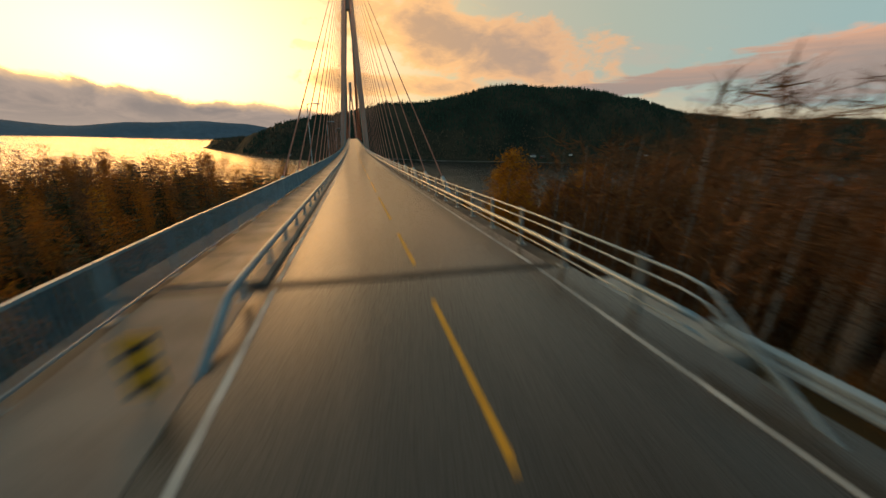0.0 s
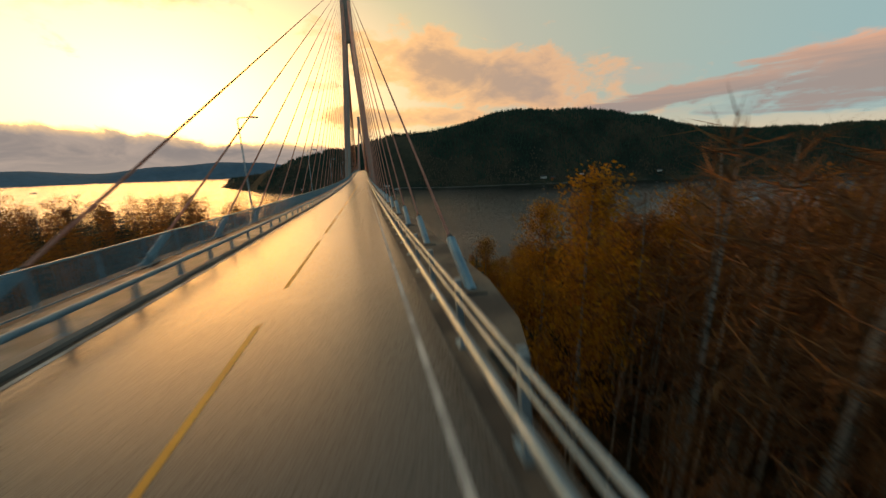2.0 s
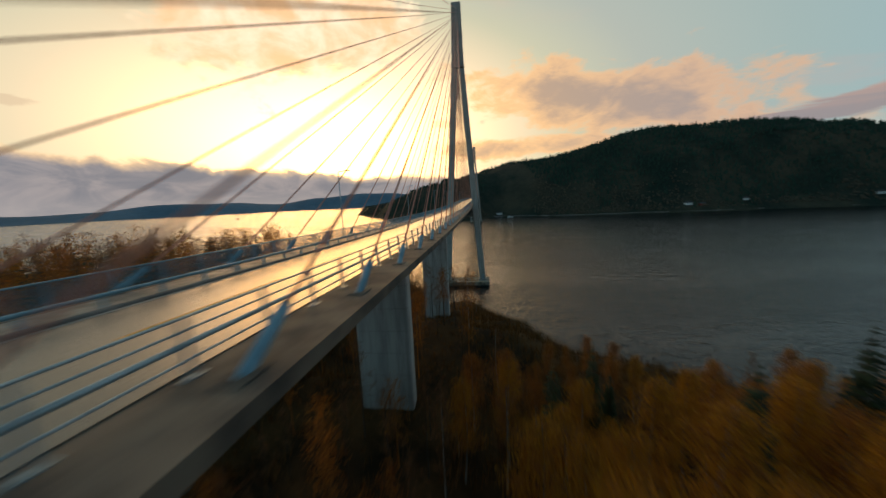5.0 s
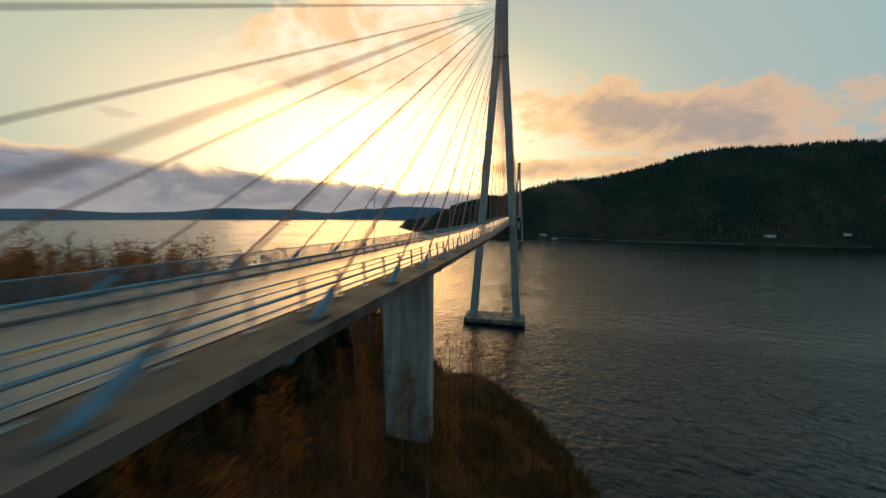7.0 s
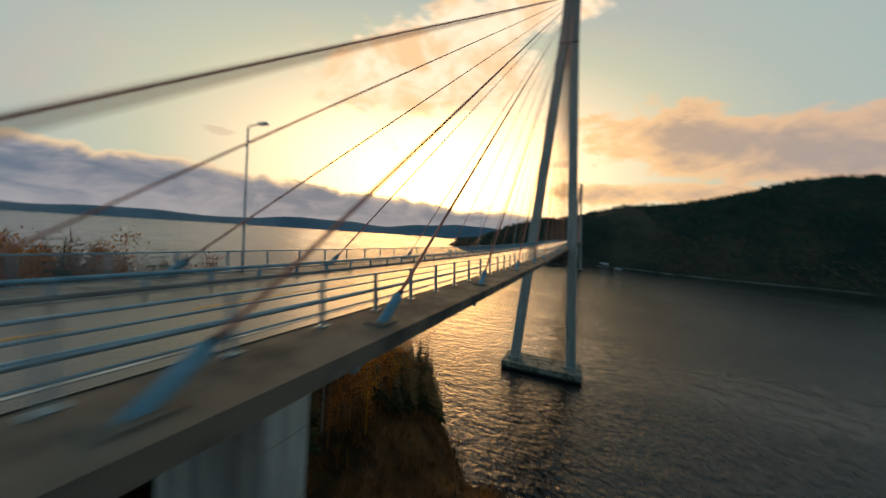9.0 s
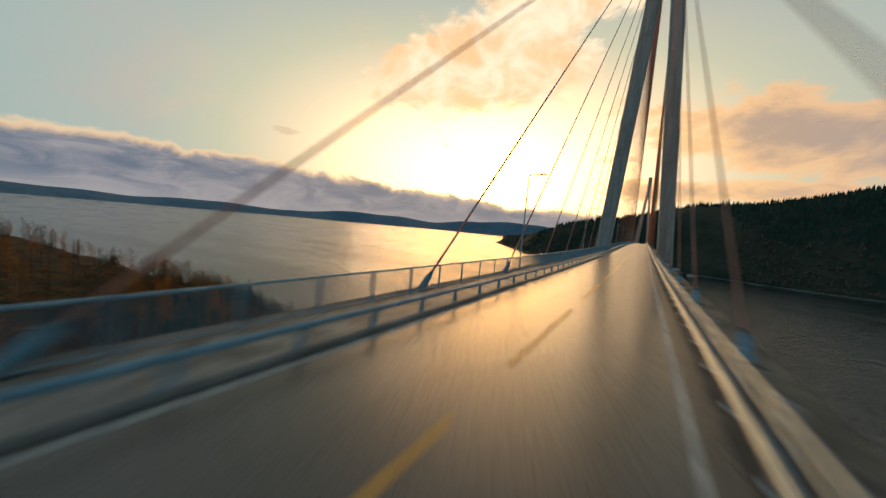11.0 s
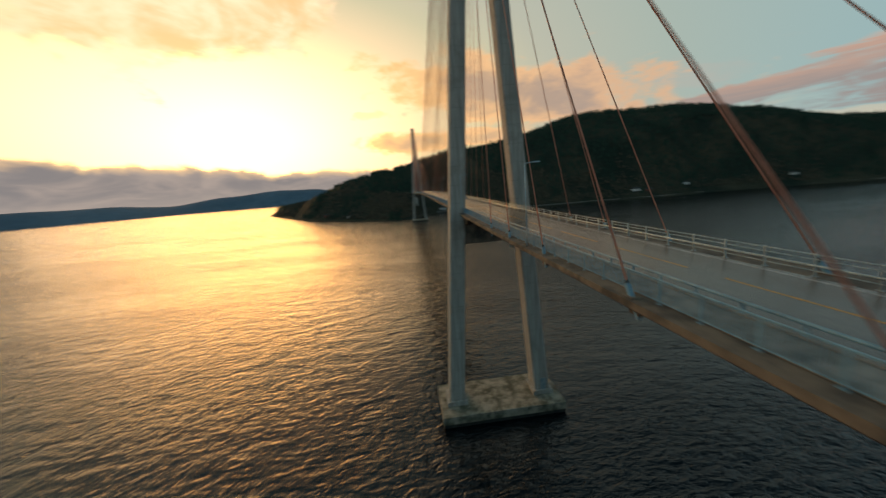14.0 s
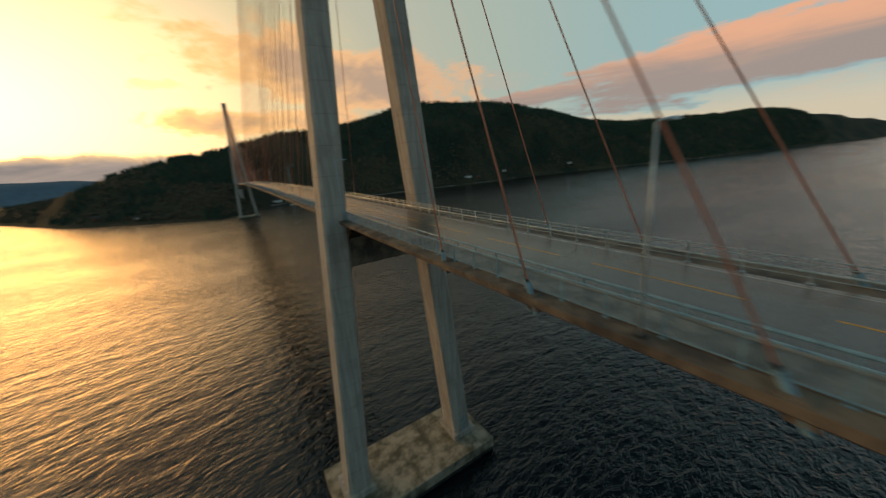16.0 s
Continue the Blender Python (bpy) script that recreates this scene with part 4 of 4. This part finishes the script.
spots = {"bare": [], "rust": [], "gold": [], "spruce": []}
grid = {}
for a, b in taken:
    grid.setdefault((round(a / 4), round(b / 4)), 1)
while sum(len(v) for v in spots.values()) < 2600:
    right = rng.random() < 0.5
    x, y = (rng.uniform(9.5, 190), rng.uniform(-420, -165)) if right else (-rng.uniform(9.5, 330), rng.uniform(-400, -35))
    d = shore_near(x) - y
    cell = (round(x / 4), round(y / 4))
    if d < 7 or cell in grid:
        continue
    if not right and abs(x) > 150 and rng.random() < 0.5:
        continue
    grid[cell] = 1
    z = near_height(x, y)
    h = min(tallest(x, y) - z, rng.uniform(9, 22)) * rng.uniform(0.75, 1.0)
    if h < 2.5 or (abs(x) < 13 and y > -236):
        continue
    r = rng.random()
    kind = "gold" if r < (0.14 if right else 0.05) else "spruce" if r > (0.88 if right else 0.74) else "rust" if r > 0.55 else "bare"
    if right and y < -206:
        kind = "spruce" if (r > 0.93 and y > -204) else "bare"
    if kind in ("gold", "rust"):
        h *= 0.88
    spots[kind].append((x, y, z - 0.2, h / 10 * rng.uniform(0.85, 1.2), h / 10, rng.uniform(0, 6.28)))
# thin birches under and beside the deck
for _ in range(260):
    x, y = rng.uniform(-15, 9), rng.uniform(-222, -112)
    cell = (round(x / 3.2) + 9000, round(y / 3.2))
    if cell in grid or shore_near(x) - y < 9 or min(abs(y + 169.6), abs(y + 129)) < 4:
        continue
    grid[cell] = 1
    z = near_height(x, y)
    h = min(42.5 - z, rng.uniform(6, 13))
    if h > 2.5:
        spots["bare" if rng.random() < 0.7 else "rust"].append((x, y, z - 0.2, h / 10 * rng.uniform(0.7, 1.0), h / 10, rng.uniform(0, 6.28)))
# close bare birches on the bank by the road
for _ in range(2300):
    x, y = 9.0 + abs(rng.gauss(0, 26)), rng.uniform(-275, -212)
    cell = (round(x / 2.2) + 3000, round(y / 2.2))
    if cell in grid:
        continue
    grid[cell] = 1
    z = near_height(x, y)
    h = min(tallest(x, y) - z, rng.uniform(12, 25)) * rng.uniform(0.72, 1.0)
    if h > 3:
        spots["bare"].append((x, y, z - 0.2, h / 10 * rng.uniform(0.8, 1.1), h / 10, rng.uniform(0, 6.28)))
# the mixed wood beyond the footway's side
for _ in range(1500):
    x, y = -rng.uniform(19, 95), rng.uniform(-225, -100)
    cell = (round(x / 2.8) + 6000, round(y / 2.8))
    if cell in grid or shore_near(x) - y < 10:
        continue
    grid[cell] = 1
    z = near_height(x, y)
    h = min(tallest(x, y) - z, rng.uniform(10, 24)) * rng.uniform(0.7, 1.0)
    if h < 3:
        continue
    r = rng.random()
    kind = "spruce" if r < 0.50 else "rust" if r < 0.74 else "gold" if r < 0.76 else "bare"
    spots[kind].append((x, y, z - 0.2, h / 10 * rng.uniform(0.8, 1.1), h / 10, rng.uniform(0, 6.28)))
# low pines and birches along the brow of the bank
for _ in range(2800):
    x = -rng.uniform(14, 150)
    y = shore_near(x) - 6 - abs(rng.gauss(0, 16))
    cell = (round(x / 2.5) + 1000, round(y / 2.5))
    if cell in grid:
        continue
    grid[cell] = 1
    z = near_height(x, y)
    h = rng.uniform(4.5, 9.5)
    d = shore_near(x) - y
    kind = "spruce" if rng.random() < (0.88 if d < 24 else 0.35) else rng.choice(("bare", "bare", "rust"))
    spots[kind].append((x, y, z - 0.2, h / 10 * rng.uniform(0.9, 1.5), h / 10, rng.uniform(0, 6.28)))
lr = random.Random(77)
lim = limbs(lr, 10.0, 14, 2.3)
scatter("bare_wood", twig_faces(lr, lim, 11, 0.9, 0.024), spots["bare"], TWIG, "leafless brown birch wood on the bank", "trees")
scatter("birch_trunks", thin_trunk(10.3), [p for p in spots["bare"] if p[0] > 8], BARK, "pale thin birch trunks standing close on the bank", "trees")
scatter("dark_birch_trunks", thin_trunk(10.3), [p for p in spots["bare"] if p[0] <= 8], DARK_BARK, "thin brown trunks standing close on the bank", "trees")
scatter("rusty_wood", leaf_faces(lr, lim, 36, 0.105, 0.45) + twig_faces(lr, lim, 5, 0.8, 0.03) + thin_trunk(9.5), spots["rust"], RUST, "rusty autumn birch wood on the bank", "trees")
scatter("golden_wood", leaf_faces(lr, lim, 52, 0.105, 0.45) + thin_trunk(9.5), spots["gold"], GOLD, "golden autumn birch wood on the bank", "trees")
scatter("spruce_wood", spruce_faces(lr, 10, 1.9, 16, 7), spots["spruce"], NEEDLE, "dark spruces among the birches on the bank", "trees")

tuft = []
for i in range(12):
    a = lr.uniform(0, 6.28)
    w = Vector((math.cos(a) * lr.uniform(0.1, 0.6), math.sin(a) * lr.uniform(0.1, 0.6), lr.uniform(0.5, 1.0)))
    q = Vector((lr.gauss(0, 0.15), lr.gauss(0, 0.15), 0))
    side = Vector((-math.sin(a), math.cos(a), 0)) * 0.025
    tuft.append((q - side, q + side, q + w))
brush = []
while len(brush) < 15000:
    x, y = rng.uniform(-75, 62), rng.uniform(-262, -28)
    d = shore_near(x) - y
    if d < 1.0 or (-7.5 < x < 4.9 and y < -232):
        continue
    k = rng.uniform(0.5, 1.3) if abs(x) < 7 else rng.uniform(0.7, 2.3)
    if y < -232 and abs(x) < 12:
        k *= 0.45
    brush.append((x, y, near_height(x, y) - 0.05, k, k, rng.uniform(0, 6.28)))
scatter("dry_brush", tuft, brush, BRUSH, "dry brown brush and grass on the slope", "brush")

# ---- far shore: forest, houses, road, boats ----
cone = []
for i in range(5):
    a, b = 2 * math.pi * i / 5, 2 * math.pi * (i + 1) / 5
    cone.append((Vector((math.cos(a), math.sin(a), 0.1)), Vector((math.cos(b), math.sin(b), 0.1)), Vector((0, 0, 4.6))))
round_top = []
for i in range(5):
    a, b = 2 * math.pi * i / 5, 2 * math.pi * (i + 1) / 5
    p, q = Vector((math.cos(a), math.sin(a), 1.2)), Vector((math.cos(b), math.sin(b), 1.2))
    round_top += [(p * 0.7, q * 0.7, q + Vector((0, 0, 0.6)), p + Vector((0, 0, 0.6))), (p + Vector((0, 0, 0.6)), q + Vector((0, 0, 0.6)), Vector((0.1, 0, 3.2)))]
FAR_GREEN = leaf_material("far_conifers", (0.014, 0.036, 0.028), (0.034, 0.064, 0.044), 0.9)
FAR_BROWN = leaf_material("far_birches", (0.060, 0.050, 0.038), (0.105, 0.084, 0.058), 0.9)
dark, brown = [], []
while len(dark) + len(brown) < 42000:
    x = rng.uniform(-560, 2300)
    y = shore_far(x) + rng.uniform(0, 520 if x > -100 else 800)
    d = y - shore_far(x)
    if d < 8 or (x < -540):
        continue
    meadow = noise.noise((x * 0.006 + 4, y * 0.006, 2.0))
    if d < 190 and meadow > 0.18 and x < 420:
        continue
    z = far_height(x, y)
    if z < 1.5:
        continue
    k = rng.uniform(1.3, 2.5)
    leafy = noise.noise((x * 0.009, y * 0.014, 11.0)) + 0.45 * noise.noise((x * 0.03, y * 0.04, 3.0)) - (z - 52) * 0.009 - max(0.0, x - 420) * 0.0009
    (brown if leafy + rng.uniform(-0.13, 0.13) > 0.02 else dark).append((x, y, z - 0.5, k, k * rng.uniform(0.8, 1.35), rng.uniform(0, 6.28)))
scatter("far_conifer_forest", cone, dark, FAR_GREEN, "dark conifer forest on the far hills", "forest")
scatter("far_birch_forest", round_top, brown, FAR_BROWN, "brown leafless woods on the far hills", "forest")

PAINT = two_tone("white_house_paint", (0.55, 0.54, 0.52), (0.72, 0.71, 0.69), 0.6, 0.7, grain=12, bump_size=0.01)
RED_PAINT = two_tone("red_barn_paint", (0.20, 0.035, 0.025), (0.28, 0.055, 0.035), 0.6, 0.75, grain=12, bump_size=0.01)
ROOF = two_tone("dark_roof_tiles", (0.03, 0.03, 0.032), (0.07, 0.065, 0.06), 0.8, 0.8, grain=6, bump_size=0.03)
PANE = two_tone("dark_window_glass", (0.015, 0.018, 0.022), (0.03, 0.034, 0.04), 1.0, 0.12, grain=4, bump=0.02, bump_size=0.002)


def house(x, y, w, d, h, turn, mat, label):
    p = thing("house", label, "house", (x, y, far_height(x, y) - 0.3), "far shore houses")
    p.rotation_euler = (0, 0, radians(turn))
    bm = bmesh.new()
    box(bm, -w / 2, -d / 2, 0, w / 2, d / 2, h)
    part("wall", bm, mat, p)
    bm = bmesh.new()
    loft(bm, [[(xx, yy, zz) for yy, zz in ((-d / 2 - 0.4, h + 0.03), (d / 2 + 0.4, h + 0.03), (0, h + d * 0.42))] for xx in (-w / 2 - 0.4, w / 2 + 0.4)])
    roof = part("roof", bm, ROOF, p)
    bm = bmesh.new()
    box(bm, w * 0.2 - 0.35, -0.35, h + d * 0.25, w * 0.2 + 0.35, 0.35, h + d * 0.42 + 0.9)
    part("chimney", bm, ROOF, roof)
    for k in range(3):
        bm = bmesh.new()
        cx = (k - 1) * w * 0.3
        box(bm, cx - 0.6, -d / 2 - 0.05, h * 0.4, cx + 0.6, -d / 2 - 0.004, h * 0.4 + 1.3)
        part("window", bm, PANE, p)


for x, y, w, d, h, a, mat, label in ((60, 702, 17, 8, 4.6, 8, PAINT, "long white wooden boathouse by the far shore"), (506, 606, 12, 8, 4.4, -6, RED_PAINT, "red wooden barn above the far shore"),
                                     (482, 615, 15, 9, 5.0, 6, PAINT, "pale wooden house with a grey roof among far trees"), (-150, 672, 10, 7, 4.6, 30, PAINT, "small pale house on the headland"),
                                     (-215, 738, 11, 7, 4.4, 20, RED_PAINT, "red wooden house on the headland"), (600, 614, 10, 7, 4.4, -10, PAINT, "small white wooden house by the far shore"),
                                     (845, 596, 12, 8, 4.6, -20, PAINT, "white wooden house near the far shore")):
    house(x, y, w, d, h, a, mat, label)


def boat(x, y, ln, turn, label):
    p = thing("boat", label, "boat", (x, y, 0.0))
    p.rotation_euler = (0, 0, radians(turn))
    bm = bmesh.new()
    w = ln * 0.15
    loft(bm, [[(xx, -w * k, 1.6 + ln * 0.02), (xx, -w * k * 0.7, -0.3), (xx, w * k * 0.7, -0.3), (xx, w * k, 1.6 + ln * 0.02)] for xx, k in ((-ln / 2, 0.8), (-ln / 4, 1.0), (ln / 5, 0.9), (ln / 2.4, 0.4), (ln / 2, 0.05))])
    part("hull", bm, PAINT, p)
    bm = bmesh.new()
    box(bm, -ln * 0.25, -w * 0.65, 1.6 + ln * 0.02, ln * 0.08, w * 0.65, 1.6 + ln * 0.13)
    cabin = part("cabin", bm, PAINT, p)
    bm = bmesh.new()
    box(bm, -ln * 0.2, -w * 0.68, 1.6 + ln * 0.075, ln * 0.083, w * 0.68, 1.6 + ln * 0.105)
    part("window_band", bm, PANE, cabin)
    bm = bmesh.new()
    tube(bm, [(0, 0, 1.6 + ln * 0.13), (0, 0, 1.6 + ln * 0.26)], 0.12, 6)
    part("mast", bm, GALV, p)


boat(-1250, 1390, 24, 200, "small white ferry out on the fjord")
boat(86, 664, 16, 10, "white boat moored at the far shore")

bm = bmesh.new()
xs = steps(45, 1500, 25)
loft(bm, [[(x, shore_far(x) + 2, 0.5), (x, shore_far(x) + 1, 3.6), (x, shore_far(x) + 9, 3.7), (x, shore_far(x) + 10, 0.5)] for x in xs])
tagged(part("shore_road", bm, WALKWAY), "grey stone-faced road along the far shore", "road", kind="structure")
